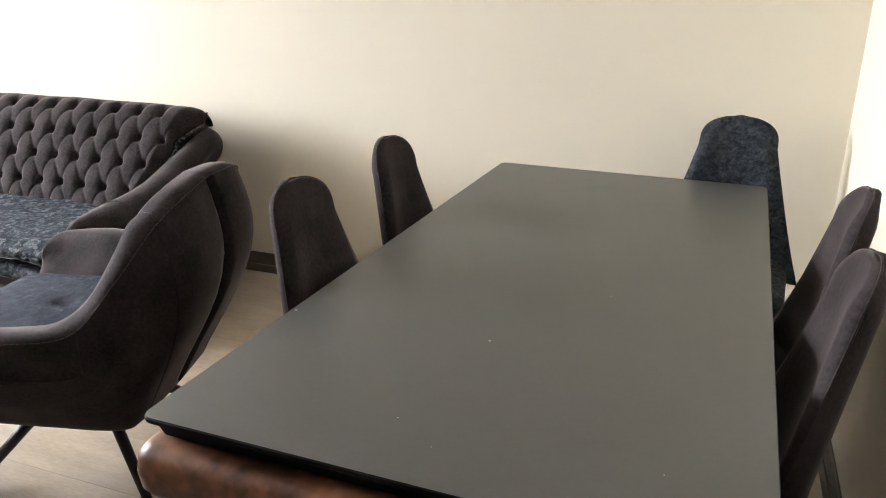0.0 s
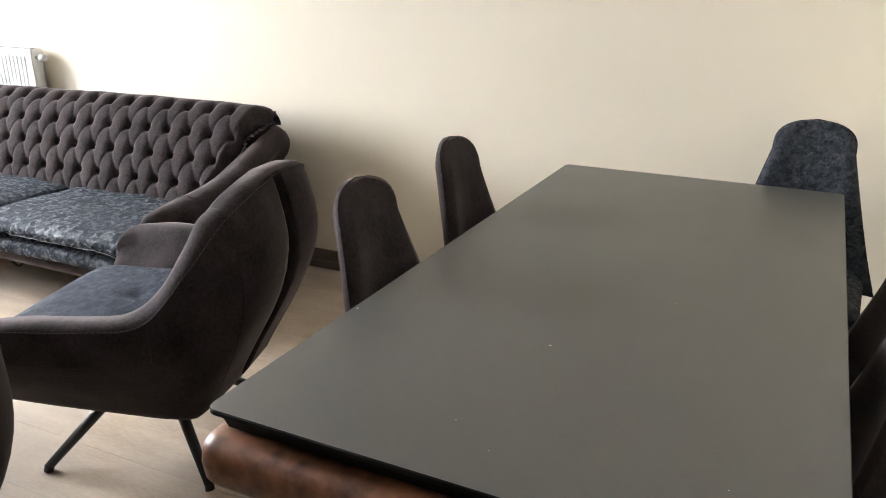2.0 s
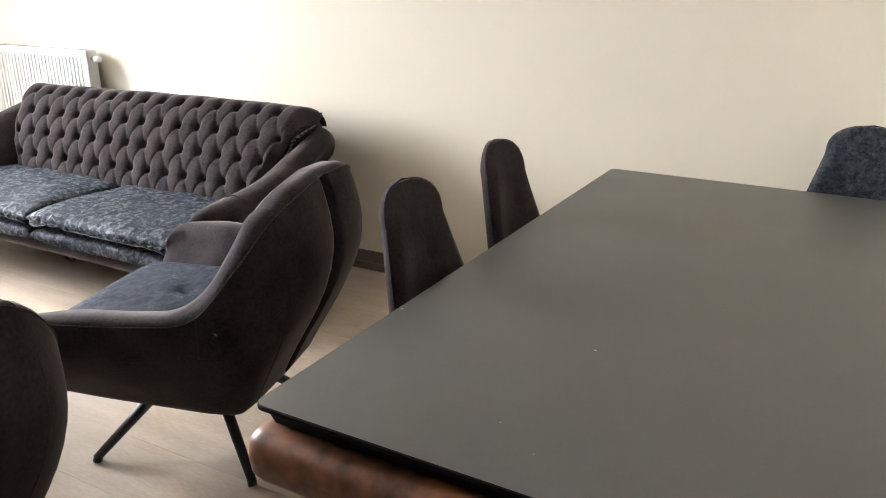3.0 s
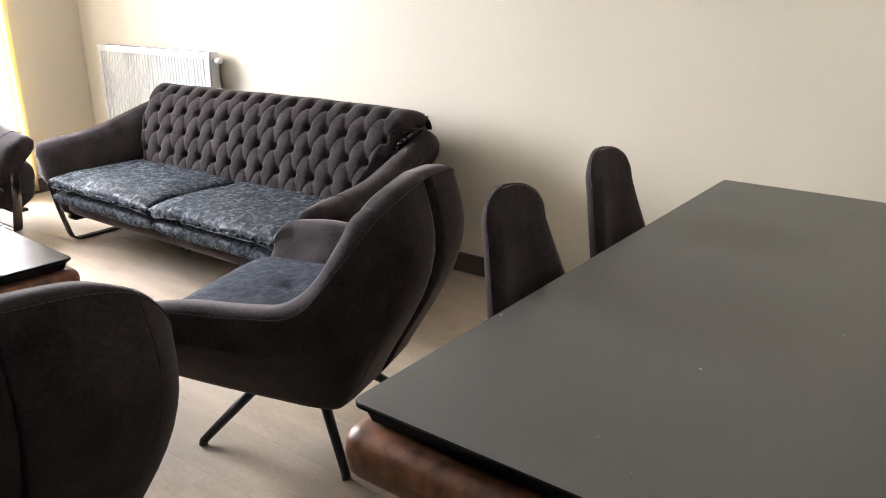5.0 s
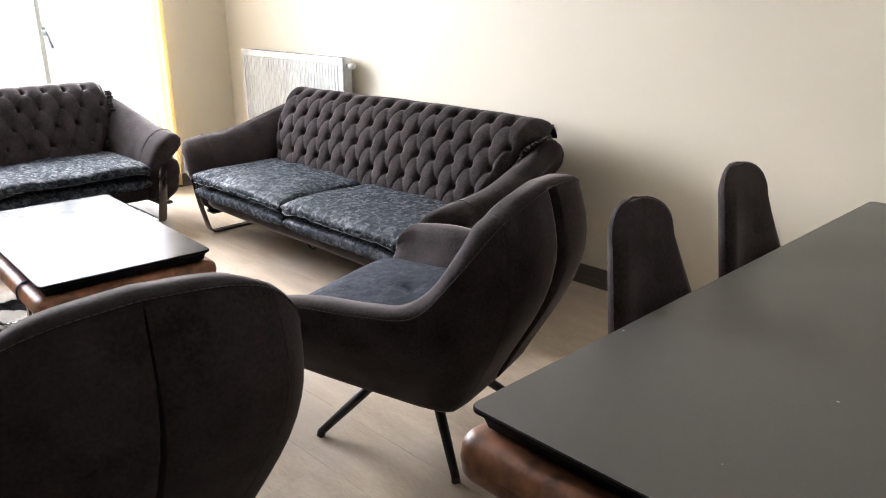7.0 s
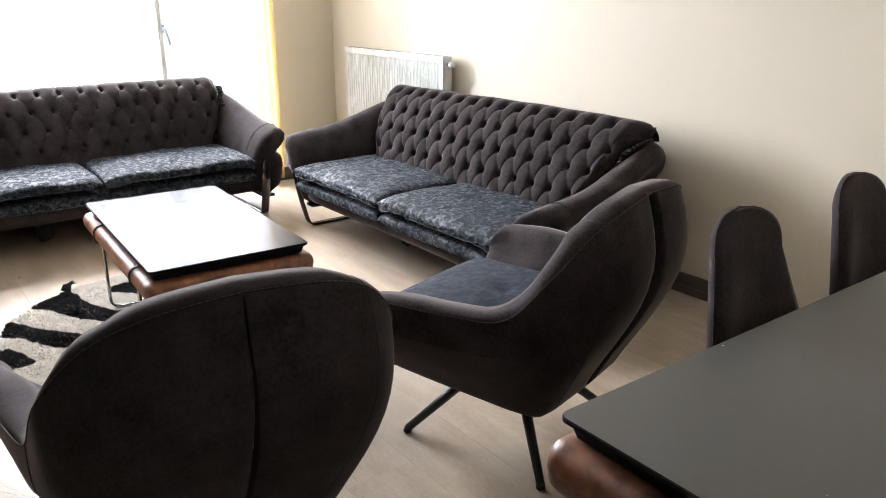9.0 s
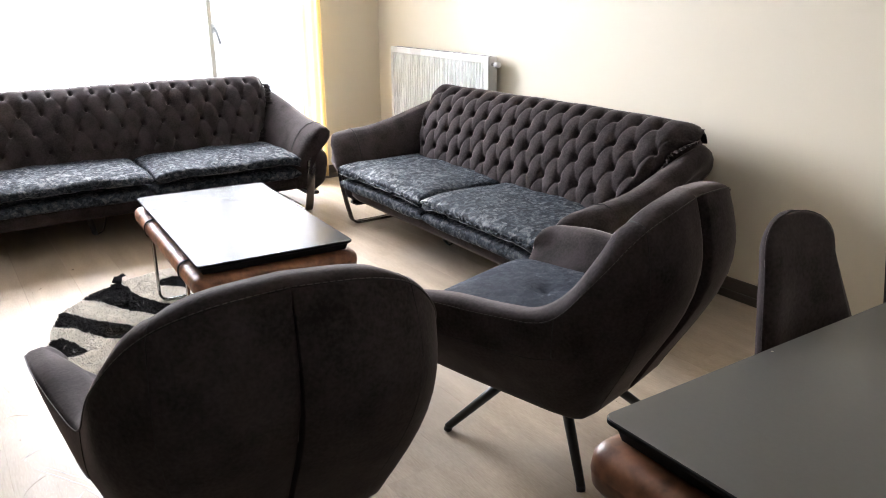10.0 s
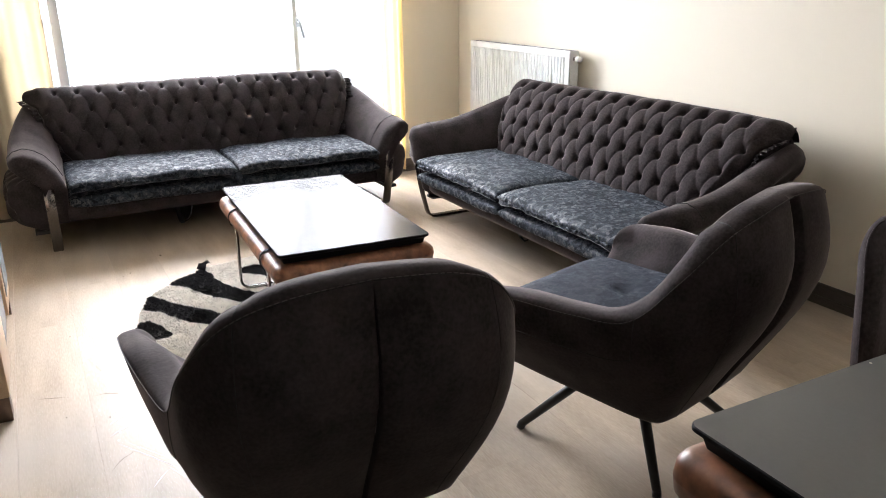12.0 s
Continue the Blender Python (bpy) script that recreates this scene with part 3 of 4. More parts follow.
def armchair_parts(m, label, gap, upper):
    a = thing("armchair", m, label, "armchair", group="pair of armchairs")

    def section(k):
        side = -1 if k < 0 else 1
        k = abs(k)
        R, B, w = (catmull([row[i] for row in ARM_ROWS], k) for i in range(3))
        w.normalize()
        th = (0.105 + 0.015 * smoothstep(3.4, 5, k)) * (1 - 0.30 * smoothstep(5.7, 7, k))
        crest = 0.032 * smoothstep(1.7, 2.6, k) * (1 - smoothstep(3.8, 4.8, k))
        arm = smoothstep(3.6, 4.3, k)
        full = 0.044 + 0.052 * (1 - smoothstep(1.3, 3.6, k))
        bow = 1.35 - 0.25 * smoothstep(1.2, 2.6, k)
        up = Vector((0, 0, 1))
        pts = [B + w * 0.07 - up * 0.012, B + w * 0.02 - up * 0.006]
        for t in (0.03, 0.1, 0.2, 0.3, 0.4, 0.5, 0.6, 0.68, 0.76, 0.84, 0.92, 0.975):
            p = B.lerp(R, t) - w * full * math.sin(math.pi * t ** bow)
            p += w * 0.012 * arm * (1 - smoothstep(0.62, 0.70, t)) * smoothstep(0.0, 0.25, t)
            z = p.z
            slot = smoothstep(0.25, 0.32, z) * (1 - smoothstep(0.74 + 0.1 * upper, 0.83 + 0.1 * upper, z)) * max(0.0, 1 - abs(k) / (gap * (upper + (1 - upper) * (1 - smoothstep(0.45, 0.82, z))))) ** 0.35
            valley = 0.012 * math.exp(-(k / 0.22) ** 2) * smoothstep(0.26, 0.40, z) * (1 - smoothstep(0.78, 0.90, z))
            pts.append(p + w * (0.13 * slot + valley))
        pts += [R, R + w * 0.010 + up * (0.009 + 0.3 * crest), R + w * 0.034 + up * (0.014 + 0.75 * crest), R + w * (th - 0.034) + up * (0.011 + crest), R + w * (th - 0.008) - up * (0.010 - 0.7 * crest), R + w * th - up * 0.040]
        low = Vector((B.x, B.y, 0.36)) + w * 0.055
        for t in (0.3, 0.6, 1.0):
            pts.append((R + w * th - up * 0.040).lerp(low, t))
        return [Vector((side * p.x, p.y, p.z)) for p in pts]
    last = len(ARM_ROWS) - 1
    ks = sorted({round(k, 4) for k in span(0, last, 42)} | {0.01, 0.02, 0.032, 0.045, 0.057, 0.07, 0.09, 0.1, 0.105, 0.11, 0.13, 0.145, 0.155, 0.165, 0.17, 0.18, 0.2, 0.215, 0.23, 0.245, 0.26})
    ks = [-k for k in ks[::-1]] + ks[1:]
    rings = [section(k) for k in ks]

    def end(ring):
        mid = sum(ring, Vector()) / len(ring)
        return [[mid + Vector(((p.x - mid.x) * sx, (p.y - mid.y) * sz + way, (p.z - mid.z) * sz)) for p in ring]
                for sx, sz, way in ((0.96, 0.98, -0.012), (0.88, 0.94, -0.028), (0.76, 0.88, -0.043), (0.59, 0.79, -0.055), (0.36, 0.67, -0.062), (0.12, 0.52, -0.065))]
    part("shell", loft(end(rings[0])[::-1] + rings + end(rings[-1])), SUEDE, a, "padded suede shell that runs from arm to arm")
    # stitched seams along the rim and down the shoulders
    for side in (-1, 1):
        rim = [section(side * k)[14] for k in span(0.02, last, 60)]
        seam = part("rim_seam", tube(rim, 0.0016, 6), THREAD, a)
        part("stitching", stitched([p + Vector((0, 0, 0.0025)) + (p - Vector((0, 0, p.z))).normalized() * 0.0015 for p in rim], 0.0011), STITCH, seam)
        low = section(side * 3.9)
        part("elbow_seam", tube(low[9:15], 0.0016, 6), THREAD, a)
        part("panel_seam", tube([section(side * k)[9] for k in span(3.9, last, 20)], 0.0016, 6), THREAD, a)
        low = section(side * 1.8)
        part("shoulder_seam", tube(low[12:18], 0.0015, 6), THREAD, a)
        part("back_seam", tube([p + (p - Vector((0, 0.1, p.z))).normalized() * 0.0005 for p in section(side * 1.8)[2:14]], 0.0009, 6), THREAD, a)
    # underside and seat
    out = [section(k)[1] for k in ks]
    ring = [Vector((p.x * 0.98, p.y * 0.98, 0)) for p in out] + [Vector((0.15, -0.36, 0)), Vector((-0.15, -0.36, 0))]
    part("seat_base", loft([[p * 0.55 + Vector((0, 0, 0.238)) for p in ring], [p * 0.9 + Vector((0, 0, 0.246)) for p in ring], [p + Vector((0, 0, 0.27)) for p in ring], [p + Vector((0, 0, 0.372)) for p in ring]]), SUEDE, a)
    bm = cushion(-0.30, 0.30, -0.37, 0.27, 0.365, 0.478, 3, 0.004)
    for v in bm.verts:
        d = math.hypot(v.co.x, v.co.y + 0.05)
        if v.co.z > 0.42:
            v.co.z -= 0.018 * math.exp(-(d / 0.022) ** 2) - 0.005 * math.exp(-((d - 0.1) / 0.05) ** 2)
    part("seat_cushion", bm, SEATVELVET, a, "blue-grey figured velvet seat cushion")
    # four splayed legs
    for sx in (-1, 1):
        for sy, foot in ((-1, (0.265, -0.249)), (1, (0.255, 0.275))):
            top, end_ = Vector((sx * 0.055, sy * 0.055, 0.25)), Vector((sx * foot[0], foot[1], 0.012))
            leg = part("leg", tube([top, top.lerp(end_, 0.5), end_], [0.019, 0.017, 0.0135], 14), BLACKMETAL, a)
            part("foot_cap", tube([end_ + (top - end_) * 0.02, end_ - Vector((0, 0, 0.012))], [0.0145, 0.0145], 12), BLACKMETAL, leg)
    part("leg_mount", loft([[(x, y, z) for x, y in rounded(0.30, 0.30, 0.05)] for z in (0.236, 0.262)]), BLACKMETAL, a)
    return a


armchair_parts(pose(-1.089, -1.513, 0, 0, 0, -75.5), "brown suede shell armchair on black metal legs beside the dining table", 0.30, 0.8)
armchair_parts(pose(-1.092, -2.572, 0, 0, 0, -94.9), "brown suede shell armchair with a split back seam", 0.08, 0.3)

# The dining table and the coffee table: black tops on padded leather rims.
def tabletop(w, d, z, r=0.022):
    lay = ((-0.034, -0.046), (-0.024, -0.042), (-0.017, -0.020), (-0.004, -0.0115), (0.0, -0.009), (0.0, -0.0025), (-0.002, 0.0))
    rings = [[(x, y, z + dz) for x, y in rounded(w + 2 * g, d + 2 * g, max(0.004, r + g))] for g, dz in lay]
    bm = loft(rings)
    for f in bm.faces:
        f.material_index = 0 if f.calc_center_median().z > z - 0.0012 else 1
    return bm


def leather_rim(w, d, z0, z1, out):
    """A padded roll round the table under its top."""
    zc, h, n = (z0 + z1) / 2, (z1 - z0) / 2, 14
    rings = []
    for k in range(n):
        t = 2 * math.pi * k / n
        g = 0.0 - 0.045 + 0.045 * (abs(math.cos(t)) ** 0.8) * (1 if math.cos(t) > 0 else -1)
        zz = zc + h * (abs(math.sin(t)) ** 0.75) * (1 if math.sin(t) > 0 else -1)
        rings.append([(x - 0.004, y, zz) for x, y in rounded(w + 2 * (g + out[0]), d + 2 * (g + out[1]), max(0.004, 0.045 + g), 8)])
    return loft(rings + [rings[0]], caps=False)


def table_parts(name, m, w, d, h, legs, label, category, rim_h, out, top_mat):
    t = thing(name, m, label, category)
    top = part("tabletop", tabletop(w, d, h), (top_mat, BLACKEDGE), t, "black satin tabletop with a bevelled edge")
    sharp(top, 30)
    part("under_panel", boxed(-w / 2 + 0.06, w / 2 - 0.06, -d / 2 + 0.06, d / 2 - 0.06, h - 0.09, h - 0.0465, bevel=0.004), BLACKEDGE, t)
    rim = part("leather_rim", leather_rim(w, d, h - 0.046 - rim_h, h - 0.046, out), LEATHER, t, "padded brown leather rim")
    for a in legs:
        # a chrome hoop that carries the table, with a black strap round the leather at each end
        long_x = w > d
        half = (d if long_x else w) / 2
        zb, foot = h - 0.046 - rim_h, 0.018 if long_x else 0.008   # the coffee table stands on the rug
        prof = [(half - 0.004, zb + 0.03), (half - 0.004, foot), (-half + 0.004, foot), (-half + 0.004, zb + 0.03)]
        pts = [Vector((0, p, z)) for p, z in prof]
        bm = flat_hoop(bend([Vector((0, p.y, p.z)) for p in pts], 0.05, 8), 0.011, 0.006)
        mt = Matrix.Translation((a, 0, 0)) if long_x else pose(0, a, 0, 0, 0, 90)
        bmesh.ops.transform(bm, verts=bm.verts, matrix=mt)
        part("hoop_leg", bm, CHROME, t)
        for s in (-1, 1):
            zc, hh = h - 0.046 - rim_h / 2, rim_h / 2
            band = [Vector((0, s * (half - 0.045 + (out[1] if long_x else out[0]) + 0.049 * (abs(math.cos(q)) ** 0.8) * (1 if math.cos(q) > 0 else -1)), zc + (hh + 0.004) * (abs(math.sin(q)) ** 0.75) * (1 if math.sin(q) > 0 else -1))) for q in span(-1.5, 1.7, 16)]
            bm = flat_hoop(band, 0.0075, 0.002)
            bmesh.ops.transform(bm, verts=bm.verts, matrix=mt)
            part("strap", bm, BLACKEDGE, rim)
    return t


table_parts("dining_table", pose(0.3285, -1.324, 0, 0, 0, -0.80), 0.940, 1.935, 0.76, (-0.74, 0.74), "large black-topped dining table with a brown leather rim", "table", 0.098, (0.014, 0.026), BLACKTOP)
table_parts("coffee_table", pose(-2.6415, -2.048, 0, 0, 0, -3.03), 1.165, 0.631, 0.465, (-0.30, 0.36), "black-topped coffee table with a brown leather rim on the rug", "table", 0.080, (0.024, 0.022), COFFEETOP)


# Specks and a chip on the dining table.
def speck(name, x, y, r, mat, label, n=7):
    bm = bmesh.new()
    vs = [bm.verts.new((x + r * (0.7 + 0.5 * random.random()) * math.cos(6.283 * k / n), y + r * (0.6 + 0.5 * random.random()) * math.sin(6.283 * k / n), 0.7604)) for k in range(n)]
    tip = bm.verts.new((x, y, 0.7604 + r * 0.5))
    for k in range(n):
        bm.faces.new((vs[k], vs[(k + 1) % n], tip))
    tagged(part(name, bm, mat), label, "debris", group="specks on the table")


CRUMB = material("pale_crumb", (0.6, 0.57, 0.5), rough=0.8, spread=0.2)
for x, y, r in ((0.282, -1.829, 0.003), (0.465, -1.52, 0.0013), (0.228, -2.142, 0.0012), (0.306, -2.197, 0.001), (0.635, -2.142, 0.0013), (-0.136, -1.839, 0.003)):
    speck("crumb", x, y, r, CRUMB, "tiny pale crumb on the black tabletop")

GRIT = material("dark_grit", (0.035, 0.028, 0.022), rough=0.8, spread=0.3)
for x, y, r in ((-3.713, -2.609, 0.007), (-3.50, -2.795, 0.006), (-3.466, -2.835, 0.004), (-2.802, -3.131, 0.005), (-2.088, -3.188, 0.004), (-2.017, -3.053, 0.004)):
    bm = bmesh.new()
    bmesh.ops.create_icosphere(bm, subdivisions=1, radius=r)
    turn, lean = random.uniform(0, 6.28), random.uniform(0.3, 0.6)
    for v in bm.verts:
        q = v.co * (1 + 0.35 * noise.noise(v.co * 300))
        v.co = (x + q.x * math.cos(turn) - lean * q.y * math.sin(turn), y + q.x * math.sin(turn) + lean * q.y * math.cos(turn), 0.35 * q.z + 0.3 * r)
    tagged(part("grit", bm, GRIT), "small dark crumb of dirt on the laminate floor", "debris", group="crumbs on the floor")


# Dining chairs.
def chair_parts(m, label, front):
    c = thing("dining_chair", m, label, "chair", group="chairs round the dining table")

    def half(z):
        if z < 0.86:
            w = 0.262 - 0.132 * ((z - 0.42) / 0.44) ** 0.85
        else:
            w = 0.130 * max(0.0, 1 - ((z - 0.86) / 0.102) ** 3.4) ** 0.5
        return max(w, 0.004)

    def slab(front_side):
        rings = []
        for z in span(0.42, 0.86, 14) + [0.875, 0.89, 0.905, 0.92, 0.932, 0.942, 0.950, 0.956, 0.9605]:
            w = half(z)
            y0 = 0.195 + 0.085 * ((z - 0.42) / 0.56) ** 1.15
            th = 0.026 * (1 - 0.55 * smoothstep(0.88, 0.962, z))
            ring = []
            n = 12
            for k in range(n + 1):
                u = -1 + 2 * k / n
                e = (1 - abs(u) ** 5) ** 0.5 if abs(u) < 1 else 0
                ring.append((u * w, y0 - 0.055 * u * u * (w / 0.2) ** 2 + (th * e + 0.004 if not front_side else 0.0), z))
            for k in range(n, -1, -1):
                u = -1 + 2 * k / n
                e = (1 - abs(u) ** 5) ** 0.5 if abs(u) < 1 else 0
                ring.append((u * w, y0 - 0.055 * u * u * (w / 0.2) ** 2 - (th * e + 0.004 if front_side else 0.0), z))
            rings.append(ring)
        return loft(rings)
    back = part("backrest", slab(False), SUEDE, c, "brown suede outer back")
    part("back_cushion", slab(True), front, c)
    pts = []
    for z in span(0.44, 0.86, 14) + [0.875, 0.89, 0.905, 0.92, 0.932, 0.942, 0.950, 0.956]:
        w = half(z)
        pts.append(Vector((w, 0.195 + 0.085 * ((z - 0.42) / 0.56) ** 1.15 - 0.055 * (w / 0.2) ** 2, z)))
    top = [Vector((0, 0.195 + 0.083, 0.9635))]
    part("piping", tube(pts + top + [Vector((-p.x, p.y, p.z)) for p in pts[::-1]], 0.0026, 6), SUEDE, back)
    bm = cushion(-0.225, 0.225, -0.235, 0.215, 0.405, 0.478, 2, 0.003)
    part("seat", bm, front, c)
    part("seat_shell", loft([[(x, y - 0.01, z) for x, y in rounded(0.44 - 2 * g, 0.44 - 2 * g, 0.06)] for z, g in ((0.385, 0.05), (0.395, 0.015), (0.425, 0.0))]), SUEDE, c)
    for sx in (-1, 1):
        for sy in (-1, 1):
            part("leg", tube([(sx * 0.15, sy * 0.14 - 0.01, 0.39), (sx * 0.215, sy * 0.205 - 0.01, 0.0)], [0.014, 0.009], 10), BLACKMETAL, c)
    return c


chair_parts(pose(0.685, -0.445, 0, 0, 0, -4), "dining chair with dark figured cloth front at the wall", CHAIRDAMASK)
side_chair = chair_parts(pose(-0.022, -1.572, 0, 0, 0, 90), "brown suede dining chair pushed under the table", SUEDE)
for m in (pose(-0.030, -1.015, 0, 0, 0, 90), pose(0.715, -1.15, 0, 0, 0, -90), pose(0.66, -1.655, 0, 0, 0, -90)):
    copy_thing(side_chair, m)

# Radiator, window, curtains, skirting, low unit, rug.
def radiator():
    x0, x1, z0, z1 = -4.538, -3.323, 0.436, 1.036
    r = thing("radiator", pose(0, 0, 0), "white ribbed panel radiator fixed to the wall", "radiator")
    n, pitch = 36, (x1 - x0 - 0.06) / 36
    for name, yf, sgn in (("front_panel", -0.105, 1), ("rear_panel", -0.040, -1)):
        xs, ys = [x0], [0.0]
        for k in range(n):
            a = x0 + 0.03 + k * pitch
            xs += [a, a + pitch * 0.10, a + pitch * 0.38, a + pitch * 0.48]
            ys += [0.0, 0.013, 0.013, 0.0]
        xs.append(x1)
        ys.append(0.0)
        lay = ((z0, 0, 1), (z0 + 0.035, 0, 0), (z0 + 0.045, 1, 0), (z1 - 0.05, 1, 0), (z1 - 0.04, 0, 0), (z1 - 0.006, 0, 0), (z1, 0, 1))
        bm = bmesh.new()
        front = [[bm.verts.new((x, yf + sgn * (y * g + 0.006 * e), z)) for x, y in zip(xs, ys)] for z, g, e in lay]
        rear = [[bm.verts.new((x, yf + sgn * 0.014, z)) for x in (x0, x1)] for z in (z0, z1)]
        for a, b in zip(front, front[1:]):
            for i in range(len(xs) - 1):
                bm.faces.new((a[i], a[i + 1], b[i + 1], b[i]))
        bm.faces.new((rear[0][0], rear[1][0], rear[1][1], rear[0][1]))
        bmesh.ops.recalc_face_normals(bm, faces=bm.faces)
        sharp(part(name, bm, RADWHITE, r), 20)
    for name, a, b in (("end_cover", x0 - 0.002, x0 + 0.001), ("end_cover", x1 - 0.001, x1 + 0.002)):
        part(name, boxed(a, b, -0.1, -0.034, z0 + 0.01, z1 - 0.004, bevel=0.001), RADWHITE, r)
    bm = boxed(x0 + 0.003, x1 - 0.003, -0.1, -0.036, z1 - 0.006, z1 - 0.002)
    part("top_grille", bm, RADWHITE, r)
    # solid black strips laid on the grille stand for the shade in its slots
    for k in range(24):
        x = x0 + 0.03 + k * (x1 - x0 - 0.06) / 23
        part("slot_shade", boxed(x - 0.017, x + 0.017, -0.085, -0.05, z1 - 0.002, z1 - 0.0012), BLACKEDGE, r, smooth=False)
    v = part("valve", tube([(x1, -0.07, z1 - 0.05), (x1 + 0.03, -0.07, z1 - 0.05)], 0.011, 12), CHROME, r)
    part("valve_knob", tube([(x1 + 0.028, -0.07, z1 - 0.05), (x1 + 0.034, -0.07, z1 - 0.05), (x1 + 0.066, -0.07, z1 - 0.05), (x1 + 0.070, -0.07, z1 - 0.05)], [0.014, 0.020, 0.0185, 0.014], 16), RADWHITE, v)
    for x in (x0 + 0.2, x1 - 0.2):
        part("bracket", boxed(x - 0.02, x + 0.02, -0.03, 0, z0 + 0.05, z1 - 0.08, bevel=0.002), RADWHITE, r)


def window():
    w = tagged(new("window_1"), "wide white plastic window with bright daylight behind", "window", kind="structure")
    xf0, xf1, f = XW - 0.13, XW - 0.06, 0.065
    mid = -1.330
    for name, y0, y1, z0, z1 in (("frame_bar", WY0, WY0 + f, WZ0, WZ1), ("frame_bar", WY1 - f, WY1, WZ0, WZ1), ("frame_bar", WY0 + f, WY1 - f, WZ1 - f, WZ1), ("frame_bar", WY0 + f, WY1 - f, WZ0, WZ0 + f),
                                 ("mullion", mid - 0.017, mid + 0.017, WZ0 + f, WZ1 - f), ("mullion", -2.923, -2.866, WZ0 + f, WZ1 - f)):
        part(name, boxed(xf0 if name == "frame_bar" else xf1 - 0.045, xf1, y0, y1, z0, z1, bevel=0.006), GLAREPVC if y0 == mid - 0.017 else PVC, w)
    for y0, y1 in ((WY0 + f, -2.923), (-2.866, mid - 0.017), (mid + 0.017, WY1 - f)):
        p = part("pane", boxed(XW - 0.10, XW - 0.095, y0, y1, WZ0 + f, WZ1 - f), GLASS, w, smooth=False)
        p.visible_shadow = False
    h = part("handle_plate", boxed(xf1, xf1 + 0.008, mid + 0.004, mid + 0.030, 1.15, 1.21, bevel=0.004), PVC, w)
    part("handle", tube(bend([(xf1 + 0.004, mid + 0.018, 1.185), (xf1 + 0.04, mid + 0.018, 1.185), (xf1 + 0.045, mid + 0.045, 1.075)], 0.015), 0.009, 10), PVC, h)
    part("sill", boxed(XW - 0.06, XW + 0.012, WY0 + 0.002, WY1 - 0.002, WZ0 + 0.001, WZ0 + 0.022, bevel=0.004), PVC, w)


def sheer(name, colour, through_, glow):
    m = bpy.data.materials.new(name)
    m.use_nodes = True
    t = m.node_tree
    out = t.nodes["Material Output"]
    t.nodes.remove(t.nodes["Principled BSDF"])
    diff, trans, clear, mix, mix2 = (t.nodes.new(k) for k in ("ShaderNodeBsdfDiffuse", "ShaderNodeBsdfTranslucent", "ShaderNodeBsdfTransparent", "ShaderNodeMixShader", "ShaderNodeMixShader"))
    co, wv = t.nodes.new("ShaderNodeTexCoord"), t.nodes.new("ShaderNodeTexNoise")
    wv.inputs["Scale"].default_value = 90
    t.links.new(co.outputs["Object"], wv.inputs["Vector"])
    ramp = t.nodes.new("ShaderNodeValToRGB")
    ramp.color_ramp.elements[0].color, ramp.color_ramp.elements[1].color = (*[c * 0.9 for c in colour], 1), (*colour, 1)
    t.links.new(wv.outputs[0], ramp.inputs[0])
    for n in (diff, trans):
        t.links.new(ramp.outputs[0], n.inputs["Color"])
    mix.inputs[0].default_value, mix2.inputs[0].default_value = glow, through_
    t.links.new(diff.outputs[0], mix.inputs[1])
    t.links.new(trans.outputs[0], mix.inputs[2])
    t.links.new(mix.outputs[0], mix2.inputs[1])
    t.links.new(clear.outputs[0], mix2.inputs[2])
    t.links.new(mix2.outputs[0], out.inputs["Surface"])
    return m


# The middle mullion passes daylight through to imitate glare from the window.
GLAREPVC = sheer("glare_white_plastic", (0.84, 0.84, 0.78), 0.0, 0.14)
CURTAIN = sheer("yellow_cream_voile", (0.92, 0.77, 0.47), 0.03, 0.16)
CURTAIN2 = sheer("pale_cream_voile", (0.58, 0.51, 0.39), 0.0, 0.008)


def curtain(y0, y1, folds, mat, label, x=-4.842, depth=0.022, z0=0.025):
    bm = grid_mesh(lambda u, v: (x + depth * math.sin(u * folds * 2 * math.pi + 0.5 * math.sin(v * 3)) * (0.8 + 0.3 * math.sin(u * 9)), y0 + (y1 - y0) * (u + 0.012 * math.sin(v * 5 + u * 7)) + (0.02 * (1 - v) if y1 > -1 else -0.02 * (1 - v)) * u, z0 + (ZC - z0) * v),
                   span(0, 1, folds * 12), span(0, 1, 24))
    bmesh.ops.solidify(bm, geom=bm.faces[:], thickness=0.0015)
    tagged(part("curtain", bm, mat), label, "curtain", group="window curtains")


def skirting():
    h = 0.101
    boards = ((XW, XR, -0.013, -0.001), (XR - 0.013, XR - 0.001, YE, -0.013), (XW, -1.9, YS + 0.001, YS + 0.013), (XW + 0.001, XW + 0.013, YS + 0.013, -0.013))
    feet = ((XW, XR, -0.024, -0.013), (XR - 0.024, XR - 0.013, YE, -0.024), (XW, -1.9, YS + 0.013, YS + 0.024), (XW + 0.013, XW + 0.024, YS + 0.024, -0.024))
    for b, f in zip(boards, feet):
        s = part("baseboard", boxed(b[0], b[1], b[2], b[3], 0.0, h, bevel=0.003), SKIRT)
        tagged(s, "grey-brown wood-grain baseboard with a stepped foot", "baseboard", kind="structure")
        part("foot_strip", boxed(f[0], f[1], f[2], f[3], 0.0, 0.042, bevel=0.005), SKIRT, s)


OAK = material("pale_oak_veneer", (0.46, 0.31, 0.19), rough=0.42, spread=0.14, scale=4, fine=30, stretch=(1, 8, 8), bump=0.05, dist=0.001)
DARKOAK = material("dark_brown_veneer", (0.10, 0.055, 0.032), rough=0.45, spread=0.2, scale=4, fine=30, stretch=(1, 8, 8), bump=0.05, dist=0.001)
